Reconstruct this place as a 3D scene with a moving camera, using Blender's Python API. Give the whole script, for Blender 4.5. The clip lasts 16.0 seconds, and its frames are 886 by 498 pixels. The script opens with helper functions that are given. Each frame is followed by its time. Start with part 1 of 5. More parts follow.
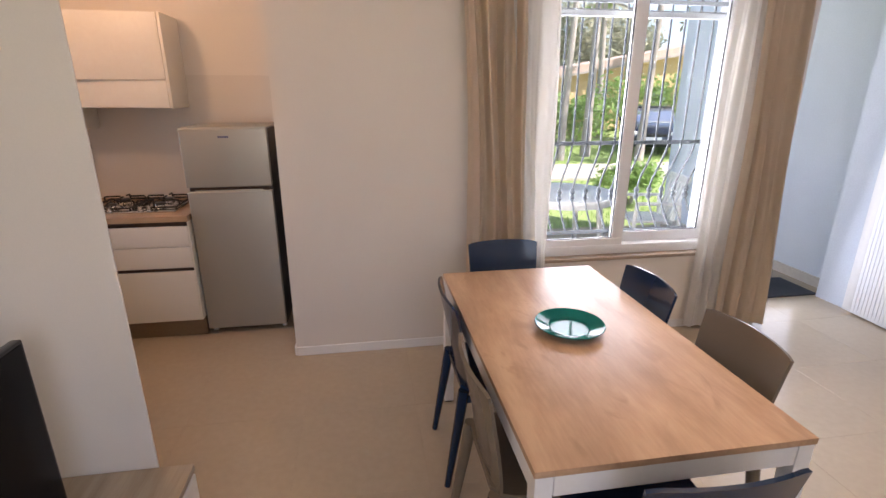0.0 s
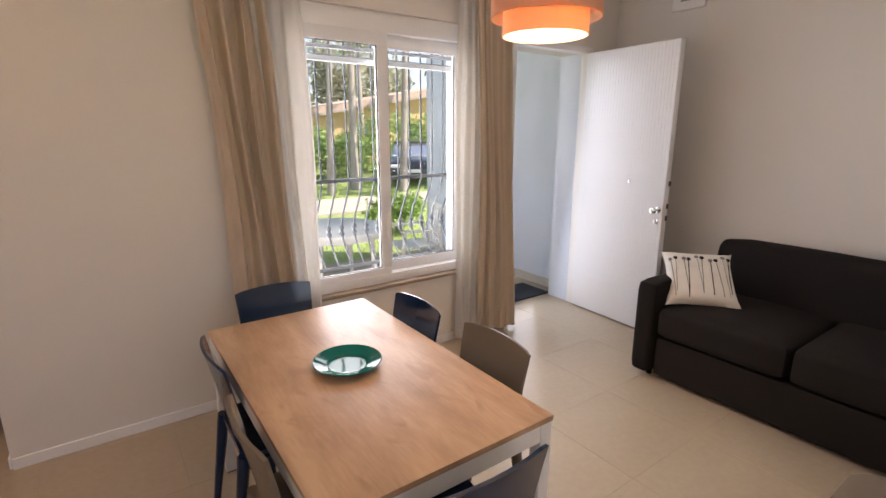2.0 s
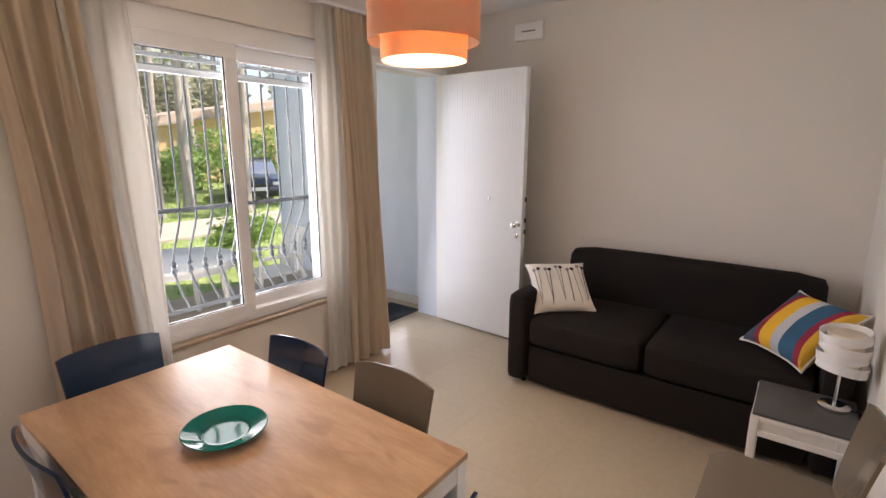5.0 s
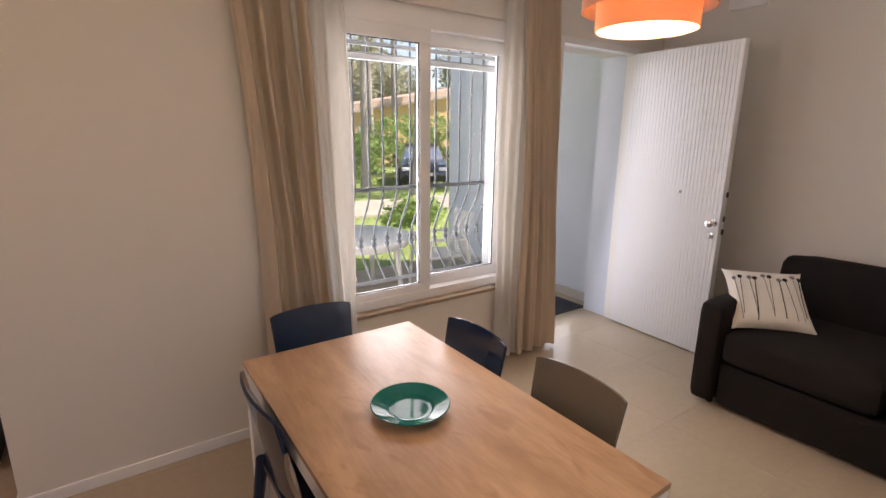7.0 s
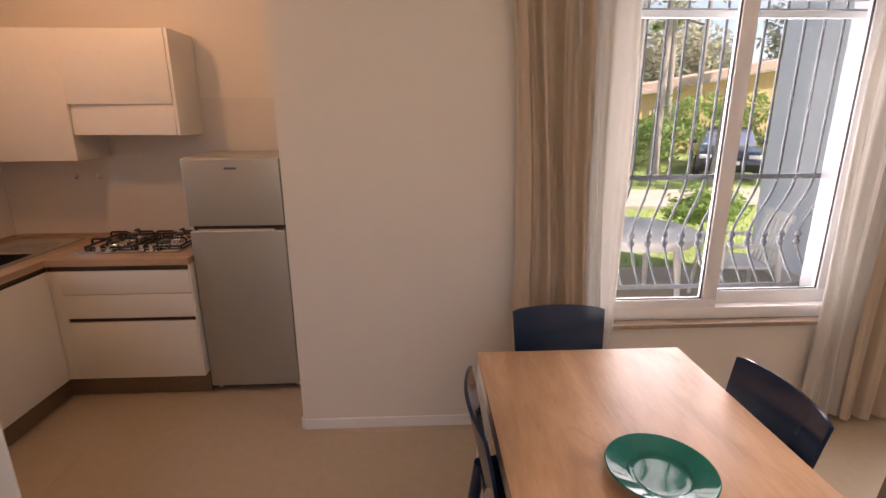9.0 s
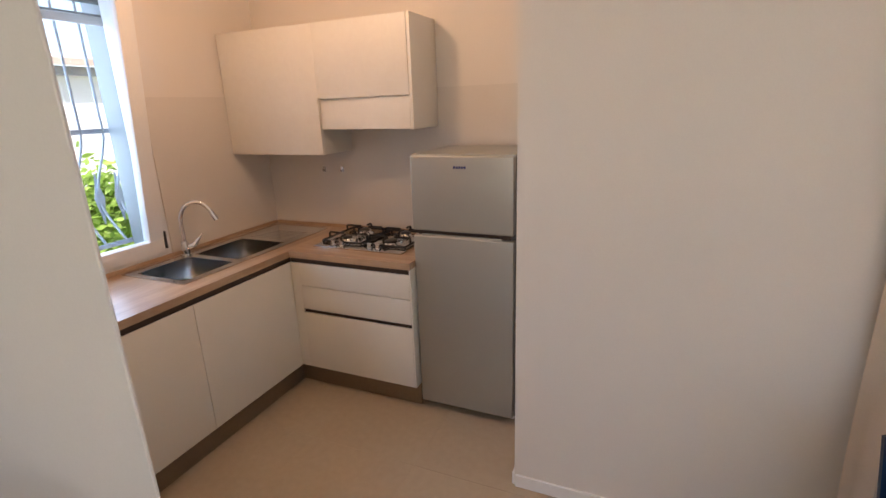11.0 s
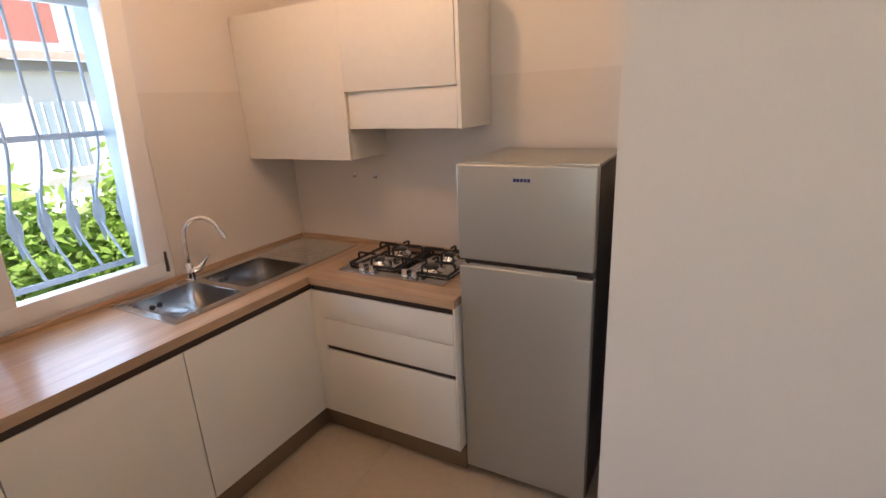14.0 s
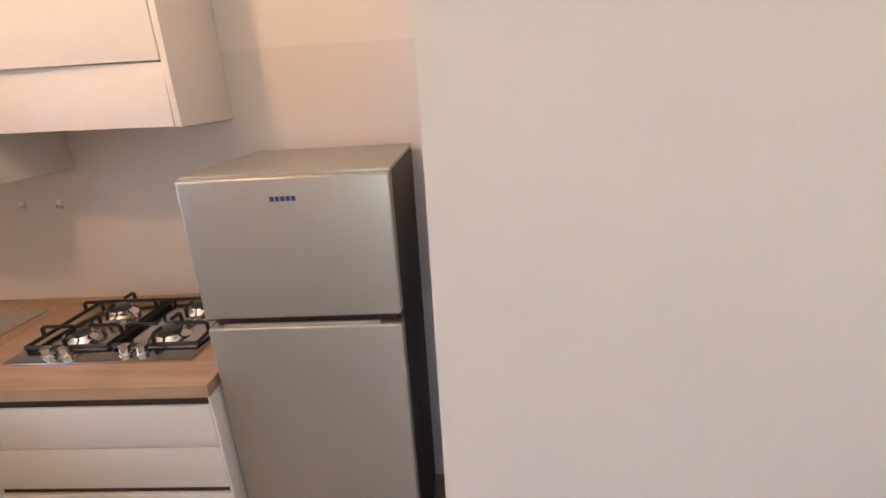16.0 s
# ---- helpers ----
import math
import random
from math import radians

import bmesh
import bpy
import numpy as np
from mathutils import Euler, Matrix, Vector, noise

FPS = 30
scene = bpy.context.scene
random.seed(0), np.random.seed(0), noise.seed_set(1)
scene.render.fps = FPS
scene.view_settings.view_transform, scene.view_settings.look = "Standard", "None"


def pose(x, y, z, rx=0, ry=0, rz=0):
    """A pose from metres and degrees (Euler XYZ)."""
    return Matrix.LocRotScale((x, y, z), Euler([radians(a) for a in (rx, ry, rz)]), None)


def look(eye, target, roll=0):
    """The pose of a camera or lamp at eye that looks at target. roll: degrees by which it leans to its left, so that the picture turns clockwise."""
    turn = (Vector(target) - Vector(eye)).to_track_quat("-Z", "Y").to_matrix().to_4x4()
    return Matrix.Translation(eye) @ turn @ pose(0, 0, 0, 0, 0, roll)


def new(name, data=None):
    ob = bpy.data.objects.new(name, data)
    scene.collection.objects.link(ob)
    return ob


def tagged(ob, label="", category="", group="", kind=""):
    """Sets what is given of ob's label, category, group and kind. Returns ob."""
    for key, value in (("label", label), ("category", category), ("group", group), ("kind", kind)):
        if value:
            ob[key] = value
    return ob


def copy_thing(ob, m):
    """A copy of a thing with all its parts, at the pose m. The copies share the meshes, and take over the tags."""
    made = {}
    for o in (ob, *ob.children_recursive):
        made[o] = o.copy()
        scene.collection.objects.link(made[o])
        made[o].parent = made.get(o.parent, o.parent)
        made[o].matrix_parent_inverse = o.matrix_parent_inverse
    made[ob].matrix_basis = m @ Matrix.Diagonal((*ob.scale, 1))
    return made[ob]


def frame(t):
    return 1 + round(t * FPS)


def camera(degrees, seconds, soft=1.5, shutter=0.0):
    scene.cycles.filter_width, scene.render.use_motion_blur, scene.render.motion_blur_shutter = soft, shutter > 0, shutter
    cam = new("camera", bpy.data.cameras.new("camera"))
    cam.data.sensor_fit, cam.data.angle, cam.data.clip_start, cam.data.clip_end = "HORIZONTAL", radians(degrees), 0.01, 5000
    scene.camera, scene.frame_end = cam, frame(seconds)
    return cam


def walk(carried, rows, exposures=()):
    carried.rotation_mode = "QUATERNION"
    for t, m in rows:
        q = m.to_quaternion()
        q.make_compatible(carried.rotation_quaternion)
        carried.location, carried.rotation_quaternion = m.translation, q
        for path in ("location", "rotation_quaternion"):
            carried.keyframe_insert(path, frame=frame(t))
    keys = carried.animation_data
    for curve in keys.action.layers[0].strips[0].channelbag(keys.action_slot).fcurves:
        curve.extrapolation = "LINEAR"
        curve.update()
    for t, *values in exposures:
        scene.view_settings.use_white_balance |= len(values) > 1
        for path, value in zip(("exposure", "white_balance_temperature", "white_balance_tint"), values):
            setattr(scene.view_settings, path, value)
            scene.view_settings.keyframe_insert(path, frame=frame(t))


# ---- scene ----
# -- camera and its walk: seconds, eye, target, roll
cam = camera(84.8, 16.0)
PATH = [
    (0, (0.254, 0.264, 1.643), (0.559, 2.145, 1.036), 0.1),
    (0.5, (0.261, 0.209, 1.65), (0.798, 2.056, 1.103), 0.3),
    (1, (0.272, 0.192, 1.661), (1.039, 1.968, 1.153), 0.6),
    (1.5, (0.288, 0.191, 1.669), (1.248, 1.878, 1.185), 0.5),
    (2, (0.308, 0.227, 1.673), (1.432, 1.812, 1.199), 0.1),
    (2.5, (0.321, 0.286, 1.681), (1.59, 1.761, 1.219), -0.2),
    (3, (0.323, 0.34, 1.692), (1.72, 1.699, 1.243), -0.6),
    (3.5, (0.309, 0.391, 1.707), (1.821, 1.627, 1.276), -0.6),
    (3.7, (0.311, 0.397, 1.717), (1.856, 1.593, 1.291), -0.9),
    (5.8, (0.246, 0.489, 1.716), (1.807, 1.668, 1.302), 0.5),
    (6, (0.236, 0.515, 1.714), (1.752, 1.748, 1.289), 0.6),
    (6.5, (0.229, 0.56, 1.704), (1.576, 1.969, 1.255), 0.8),
    (7, (0.252, 0.605, 1.691), (1.366, 2.199, 1.225), 0.6),
    (7.5, (0.316, 0.656, 1.682), (1.153, 2.409, 1.209), 0.4),
    (8, (0.39, 0.714, 1.677), (0.944, 2.574, 1.194), 0.1),
    (8.5, (0.468, 0.789, 1.658), (0.75, 2.705, 1.159), -0.3),
    (9, (0.428, 0.875, 1.654), (0.51, 2.802, 1.126), -0.3),
    (9.5, (0.339, 1.038, 1.65), (0.242, 2.958, 1.097), -0.5),
    (10, (0.23, 1.212, 1.684), (-0.051, 3.102, 1.092), -0.9),
    (10.2, (0.217, 1.255, 1.682), (-0.157, 3.128, 1.087), -1.3),
    (12.3, (0.26, 1.68, 1.666), (-0.916, 3.206, 1.131), -2.0),
    (12.5, (0.227, 1.692, 1.664), (-0.957, 3.21, 1.125), -2.1),
    (13, (0.158, 1.758, 1.65), (-1.014, 3.283, 1.1), -2.3),
    (13.5, (0.045, 1.846, 1.67), (-1.029, 3.434, 1.101), -2.5),
    (14, (-0.034, 1.958, 1.673), (-0.97, 3.625, 1.086), -2.9),
    (14.5, (-0.108, 2.025, 1.663), (-0.862, 3.773, 1.05), -3.3),
    (15, (-0.128, 2.115, 1.633), (-0.706, 3.923, 1.003), -3.5),
    (15.5, (-0.166, 2.282, 1.64), (-0.526, 4.143, 1.001), -3.4),
    (16, (-0.172, 2.468, 1.626), (-0.285, 4.359, 0.984), -3.3),
]
EXPOSURES = [(0.0, 1.15, 6350, 25), (1.2, 0.98, 6700, 25), (3.0, 0.92, 6900, 24), (6.0, 0.79, 7000, 24), (7.5, 0.7, 7200, 29), (9.0, 0.79, 7300, 33), (10.0, 1.13, 6700, 23), (12.5, 1.28, 5950, 18), (13.8, 1.28, 6000, 18), (14.6, 1.27, 6150, 18), (16.0, 1.82, 5750, 18)]
walk(cam, [(t, look(eye, target, roll)) for t, eye, target, roll in PATH], EXPOSURES)

# -- daylight
world = bpy.data.worlds.new("sky")
scene.world = world
world.use_nodes = True
wn = world.node_tree
wn.nodes.clear()
sky = wn.nodes.new("ShaderNodeTexSky")
sky.sky_type, sky.sun_disc = "NISHITA", False
SUN_EL, SUN_FROM = radians(53), Vector((0.75, -0.66))
sky.sun_elevation = SUN_EL
sky.sun_rotation = math.atan2(SUN_FROM.x, SUN_FROM.y)
wbg = wn.nodes.new("ShaderNodeBackground")
wbg.inputs[1].default_value = 0.15
wout = wn.nodes.new("ShaderNodeOutputWorld")
wn.links.new(sky.outputs[0], wbg.inputs[0])
wn.links.new(wbg.outputs[0], wout.inputs[0])

sun = new("sun", bpy.data.lights.new("sun", "SUN"))
sun.data.energy, sun.data.angle, sun.data.color = 5.0, radians(0.5), (1.0, 0.95, 0.86)
sun.matrix_world = look(Vector((SUN_FROM.x * math.cos(SUN_EL), SUN_FROM.y * math.cos(SUN_EL), math.sin(SUN_EL))) * 30, (0, 0, 0))


def area(name, m, sx, sy, power, colour, spread=180):
    lamp = bpy.data.lights.new(name, "AREA")
    lamp.shape, lamp.size, lamp.size_y, lamp.energy, lamp.color = "RECTANGLE", sx, sy, power, colour
    lamp.spread = radians(spread)
    ob = new(name, lamp)
    ob.matrix_world = m
    return ob


def bulb(name, at, power, colour, radius=0.05):
    lamp = bpy.data.lights.new(name, "POINT")
    lamp.energy, lamp.color, lamp.shadow_soft_size = power, colour, radius
    ob = new(name, lamp)
    ob.location = at
    return ob


DAY = (0.90, 0.95, 1.0)
WARM = (1.0, 0.66, 0.36)
area("window_sky_light", look((1.50, 3.72, 1.48), (1.50, 0.0, 1.35)), 2.50, 1.75, 84, DAY)
area("door_sky_light", look((3.46, 3.39, 1.18), (3.40, 0.0, 0.8)), 0.62, 2.2, 6.5, (0.80, 0.90, 1.0))
area("kitchen_window_sky_light", look((-2.90, 2.9, 1.65), (0.0, 2.9, 1.1)), 0.85, 1.3, 14, (0.58, 0.78, 1.0))
# added daylight fill from an assumed, unseen window behind the camera
area("hall_fill_light", look((0.3, -1.56, 1.55), (0.6, 3.0, 1.2)), 1.6, 1.5, 4.5, DAY)
bulb("pendant_bulb", (1.81, 1.66, 2.20), 14, (1.0, 0.70, 0.42))
bulb("kitchen_bulb", (-1.32, 3.02, 2.47), 9.0, (1.0, 0.59, 0.295), 0.06)
# added warm fill for the partition; no known lamp hangs here
bulb("hall_fill_bulb", (-0.75, -0.75, 2.52), 6.5, (1.0, 0.80, 0.60), 0.06)



# -- materials
def material(name, base, rough=0.5, metal=0.0, var=0.08, fine=60.0, coarse=2.5, bump=0.05, coat=0.0, trans=0.0, island=0.0, spread=0.0, stretch=(1, 1, 1)):
    """A painted, woven or cast surface: its colour varies at two scales, with a fine relief."""
    m = bpy.data.materials.new(name)
    m.use_nodes = True
    nt = m.node_tree
    n, l = nt.nodes, nt.links
    b = n["Principled BSDF"]
    b.inputs["Metallic"].default_value = metal
    if coat:
        b.inputs["Coat Weight"].default_value = coat
        b.inputs["Coat Roughness"].default_value = 0.08
    tc = n.new("ShaderNodeTexCoord")
    mp = n.new("ShaderNodeMapping")
    mp.inputs["Scale"].default_value = stretch
    l.new(tc.outputs["Object"], mp.inputs[0])
    a, c = n.new("ShaderNodeTexNoise"), n.new("ShaderNodeTexNoise")
    a.inputs["Scale"].default_value, a.inputs["Detail"].default_value = fine, 4
    c.inputs["Scale"].default_value, c.inputs["Detail"].default_value = coarse, 5
    l.new(mp.outputs[0], a.inputs[0])
    l.new(mp.outputs[0], c.inputs[0])
    mix = n.new("ShaderNodeMath")
    mix.operation = "ADD"
    l.new(a.outputs[0], mix.inputs[0])
    l.new(c.outputs[0], mix.inputs[1])
    last = mix.outputs[0]
    if spread:
        info = n.new("ShaderNodeObjectInfo")
        mad = n.new("ShaderNodeMath")
        mad.operation, mad.inputs[1].default_value = "MULTIPLY_ADD", spread
        l.new(info.outputs["Random"], mad.inputs[0])
        l.new(last, mad.inputs[2])
        last = mad.outputs[0]
    if island:
        geo = n.new("ShaderNodeNewGeometry")
        mad = n.new("ShaderNodeMath")
        mad.operation, mad.inputs[1].default_value = "MULTIPLY_ADD", island
        l.new(geo.outputs["Random Per Island"], mad.inputs[0])
        l.new(last, mad.inputs[2])
        last = mad.outputs[0]
    rng = n.new("ShaderNodeMapRange")
    rng.inputs[1].default_value, rng.inputs[2].default_value = 0.6, 1.4 + spread + island
    rng.inputs[3].default_value, rng.inputs[4].default_value = 1 - var, 1 + var
    l.new(last, rng.inputs[0])
    col = n.new("ShaderNodeVectorMath")
    col.operation = "SCALE"
    col.inputs[0].default_value = base[:3]
    l.new(rng.outputs[0], col.inputs[3])
    l.new(col.outputs[0], b.inputs["Base Color"])
    rr = n.new("ShaderNodeMapRange")
    rr.inputs[1].default_value, rr.inputs[2].default_value = 0.3, 0.7
    rr.inputs[3].default_value, rr.inputs[4].default_value = max(0.02, rough * 0.97), min(1, rough * 1.03)
    l.new(c.outputs[0], rr.inputs[0])
    b.inputs["Roughness"].default_value = rough
    if rough > 0.35:
        l.new(rr.outputs[0], b.inputs["Roughness"])
    if rough > 0.8:
        b.inputs["Specular IOR Level"].default_value = 0.2
    if bump:
        bp = n.new("ShaderNodeBump")
        bp.inputs["Strength"].default_value, bp.inputs["Distance"].default_value = bump, 0.004
        l.new(a.outputs[0], bp.inputs["Height"])
        l.new(bp.outputs[0], b.inputs["Normal"])
    if trans:
        tr = n.new("ShaderNodeBsdfTranslucent")
        l.new(col.outputs[0], tr.inputs[0])
        ms = n.new("ShaderNodeMixShader")
        ms.inputs[0].default_value = trans
        l.new(b.outputs[0], ms.inputs[1])
        l.new(tr.outputs[0], ms.inputs[2])
        l.new(ms.outputs[0], n["Material Output"].inputs[0])
    return m


def wood(name, light, dark, rough, along="Y", ring=7.0, streak=1.0, cloud=0.5, knots=0.0):
    """Oak-pattern laminate with long figure, fine pores and soft cloudy bands."""
    m = bpy.data.materials.new(name)
    m.use_nodes = True
    nt = m.node_tree
    n, l = nt.nodes, nt.links
    b = n["Principled BSDF"]
    b.inputs["Roughness"].default_value = rough
    tc = n.new("ShaderNodeTexCoord")
    mp = n.new("ShaderNodeMapping")
    mp.inputs["Scale"].default_value = (ring, 0.9, ring) if along == "Y" else (0.9, ring, ring)
    l.new(tc.outputs["Object"], mp.inputs[0])
    a = n.new("ShaderNodeTexNoise")
    a.inputs["Scale"].default_value, a.inputs["Detail"].default_value, a.inputs["Distortion"].default_value = 1.1, 6, 0.9
    l.new(mp.outputs[0], a.inputs[0])
    p = n.new("ShaderNodeTexNoise")
    p.inputs["Scale"].default_value, p.inputs["Detail"].default_value = 14, 6
    l.new(mp.outputs[0], p.inputs[0])
    cl = n.new("ShaderNodeTexNoise")
    cl.inputs["Scale"].default_value, cl.inputs["Detail"].default_value = 3.5, 6
    l.new(tc.outputs["Object"], cl.inputs[0])
    s = n.new("ShaderNodeMath")
    s.operation = "MULTIPLY_ADD"
    s.inputs[1].default_value = 0.35 * streak
    l.new(p.outputs[0], s.inputs[0])
    l.new(a.outputs[0], s.inputs[2])
    s2 = n.new("ShaderNodeMath")
    s2.operation = "MULTIPLY_ADD"
    s2.inputs[1].default_value = cloud
    l.new(cl.outputs[0], s2.inputs[0])
    l.new(s.outputs[0], s2.inputs[2])
    r = n.new("ShaderNodeValToRGB")
    mid = 0.5 + 0.175 * streak + 0.5 * cloud
    sc = n.new("ShaderNodeMapRange")
    sc.inputs[1].default_value, sc.inputs[2].default_value = mid - 0.30, mid + 0.20
    l.new(s2.outputs[0], sc.inputs[0])
    r.color_ramp.elements[0].color, r.color_ramp.elements[1].color = (*dark, 1), (*light, 1)
    l.new(sc.outputs[0], r.inputs[0])
    colour = r.outputs[0]
    if knots:
        mk = n.new("ShaderNodeMapping")
        mk.inputs["Scale"].default_value = (9, 3.2, 9) if along == "Y" else (3.2, 9, 9)
        l.new(tc.outputs["Object"], mk.inputs[0])
        kn = n.new("ShaderNodeTexNoise")
        kn.inputs["Scale"].default_value, kn.inputs["Detail"].default_value, kn.inputs["Distortion"].default_value = 0.9, 5, 1.6
        l.new(mk.outputs[0], kn.inputs[0])
        kr = n.new("ShaderNodeMapRange")
        kr.inputs[1].default_value, kr.inputs[2].default_value = 0.585, 0.70
        kr.inputs[3].default_value, kr.inputs[4].default_value = 0.0, knots
        l.new(kn.outputs[0], kr.inputs[0])
        mx = n.new("ShaderNodeMix")
        mx.data_type = "RGBA"
        mx.inputs[7].default_value = (*dark, 1)
        l.new(kr.outputs[0], mx.inputs[0])
        l.new(r.outputs[0], mx.inputs[6])
        colour = mx.outputs[2]
    l.new(colour, b.inputs["Base Color"])
    bp = n.new("ShaderNodeBump")
    bp.inputs["Strength"].default_value, bp.inputs["Distance"].default_value = 0.06, 0.002
    l.new(p.outputs[0], bp.inputs["Height"])
    l.new(bp.outputs[0], b.inputs["Normal"])
    return m


def glass(name, tint=(1, 1, 1)):
    """A thin window pane: clear, with a mirror sheen that grows at a slant."""
    m = bpy.data.materials.new(name)
    m.use_nodes = True
    n, l = m.node_tree.nodes, m.node_tree.links
    n.remove(n["Principled BSDF"])
    t, g, f, x = n.new("ShaderNodeBsdfTransparent"), n.new("ShaderNodeBsdfGlossy"), n.new("ShaderNodeLayerWeight"), n.new("ShaderNodeMixShader")
    t.inputs[0].default_value = (*tint, 1)
    g.inputs["Roughness"].default_value = 0.01
    f.inputs[0].default_value = 0.5
    pw, sh = n.new("ShaderNodeMath"), n.new("ShaderNodeMath")
    pw.operation, pw.inputs[1].default_value = "POWER", 5.0
    sh.operation, sh.inputs[1].default_value, sh.inputs[2].default_value = "MULTIPLY_ADD", 0.9, 0.03
    l.new(f.outputs["Facing"], pw.inputs[0])
    l.new(pw.outputs[0], sh.inputs[0])
    l.new(sh.outputs[0], x.inputs[0])
    l.new(t.outputs[0], x.inputs[1])
    l.new(g.outputs[0], x.inputs[2])
    l.new(x.outputs[0], n["Material Output"].inputs[0])
    return m


def stripes(name, bands, angle, bow, rough=0.85):
    """Woven cloth with broad dyed bands that bow across it; bands: (where it ends, colour)."""
    m = material(name, (1, 1, 1), rough, bump=0.3, fine=300)
    n, l = m.node_tree.nodes, m.node_tree.links
    tc = n.new("ShaderNodeTexCoord")
    sep = n.new("ShaderNodeSeparateXYZ")
    l.new(tc.outputs["Object"], sep.inputs[0])

    def op(kind, u, v):
        k = n.new("ShaderNodeMath")
        k.operation = kind
        for i, w in enumerate((u, v)):
            if isinstance(w, float):
                k.inputs[i].default_value = w
            else:
                l.new(w, k.inputs[i])
        return k.outputs[0]
    ca, sa = math.cos(radians(angle)), math.sin(radians(angle))
    along = op("ADD", op("MULTIPLY", sep.outputs["X"], ca), op("MULTIPLY", sep.outputs["Z"], sa))
    across = op("SUBTRACT", op("MULTIPLY", sep.outputs["Z"], ca), op("MULTIPLY", sep.outputs["X"], sa))
    v = op("ADD", op("MULTIPLY", op("ADD", along, op("MULTIPLY", op("MULTIPLY", across, across), float(bow))), 2.0), 0.5)
    r = n.new("ShaderNodeValToRGB")
    r.color_ramp.interpolation = "CONSTANT"
    e = r.color_ramp.elements
    while len(e) < len(bands):
        e.new(0.5)
    for i, (at, colour) in enumerate(bands):
        e[i].position, e[i].color = at, (*colour, 1)
    l.new(v, r.inputs[0])
    l.new(r.outputs[0], n["Principled BSDF"].inputs["Base Color"])
    return m


PAINT = material("wall paint, warm white", (0.72, 0.675, 0.615), 0.55, var=0.03, fine=220, coarse=1.2, bump=0.10)
SPLASH = material("washable satin wall enamel", (0.66, 0.615, 0.555), 0.30, var=0.03, fine=160, coarse=1.5, bump=0)
OUTWALL = material("porch plaster, pale blue white", (0.62, 0.68, 0.76), 0.85, var=0.07, fine=90, coarse=1.6, bump=0.35)
CEILING = material("ceiling paint", (0.82, 0.81, 0.78), 0.8, var=0.02, bump=0.05)
TILE = material("beige porcelain tile", (0.43, 0.35, 0.252), 0.27, var=0.07, fine=28, coarse=2.2, bump=0, spread=0.06)
GROUT = material("pale grout", (0.42, 0.342, 0.246), 0.9, var=0.06)
TRIM = material("white lacquer trim", (0.80, 0.79, 0.77), 0.35, var=0.02, bump=0.02)
PVC = material("white window plastic", (0.80, 0.80, 0.79), 0.30, var=0.02, bump=0.01)
SEAL = material("black rubber seal", (0.03, 0.03, 0.03), 0.6)
DOORW = material("white lacquered door", (0.80, 0.81, 0.82), 0.32, var=0.025, bump=0.02)
SILLM = material("brown travertine sill", (0.33, 0.25, 0.18), 0.45, var=0.18, fine=60, coarse=8)
OAK = wood("natural oak laminate", (0.55, 0.365, 0.225), (0.33, 0.195, 0.11), 0.40, ring=6.0, streak=1.0, cloud=0.42, knots=0.65)
OAK.node_tree.nodes["Principled BSDF"].inputs["Specular IOR Level"].default_value = 0.28
COUNTER = wood("oak worktop laminate", (0.50, 0.35, 0.22), (0.33, 0.21, 0.125), 0.30, along="Y", ring=16, streak=1.6)
COUNTERX = wood("oak worktop laminate, cross run", (0.50, 0.35, 0.22), (0.33, 0.21, 0.125), 0.30, along="X", ring=16, streak=1.6)
UNITWOOD = wood("grey oak laminate", (0.42, 0.34, 0.25), (0.26, 0.20, 0.14), 0.45, along="Y", ring=14)
FRONT = material("matt ivory cabinet front", (0.74, 0.71, 0.63), 0.42, var=0.025, fine=120, coarse=2, bump=0.03)
FRONTG = wood("white stained front", (0.75, 0.72, 0.645), (0.72, 0.685, 0.61), 0.45, along="Y", ring=20)
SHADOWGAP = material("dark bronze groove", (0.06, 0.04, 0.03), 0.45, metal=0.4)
PLINTH = material("brushed bronze plinth", (0.24, 0.18, 0.12), 0.38, metal=0.5, var=0.1)
STEEL = material("brushed stainless steel", (0.60, 0.59, 0.57), 0.165, metal=1.0, var=0.06, fine=40, bump=0.02, stretch=(1, 12, 1))
CHROME = material("polished chrome", (0.80, 0.80, 0.80), 0.08, metal=1.0, var=0.02, bump=0)
SILVER = material("silver grey fridge lacquer", (0.41, 0.405, 0.36), 0.36, metal=0.55, var=0.03, fine=300, coarse=1.5, bump=0.03)
# near-black base carries the shade of the narrow gap beside the wall
FRIDGESIDE = material("fridge side sheet, gap shade in colour", (0.055, 0.050, 0.045), 0.5, metal=0.2, var=0.04)
IRON = material("black cast iron", (0.008, 0.008, 0.008), 0.45, var=0.2, bump=0.1)
BURNER = material("burner cap enamel", (0.05, 0.05, 0.05), 0.3, var=0.1)
NAVY = material("glossy navy plastic", (0.005, 0.018, 0.050), 0.14, var=0.06, fine=200, coarse=6, bump=0.015)
TAUPE = material("glossy taupe plastic", (0.150, 0.120, 0.086), 0.24, var=0.05, fine=200, coarse=6, bump=0.015)
TABLELEG = material("white lacquered steel", (0.74, 0.73, 0.71), 0.35, var=0.03, bump=0.02)
SOFA = material("dark brown woven upholstery", (0.013, 0.010, 0.0085), 0.85, var=0.25, fine=420, coarse=5, bump=0.6)
CURTAIN = material("beige linen curtain", (0.69, 0.58, 0.45), 0.9, var=0.06, fine=260, coarse=4, bump=0.35, trans=0.38)
SHEER = material("white voile curtain", (0.74, 0.72, 0.68), 0.9, var=0.04, fine=320, coarse=4, bump=0.25, trans=0.42)
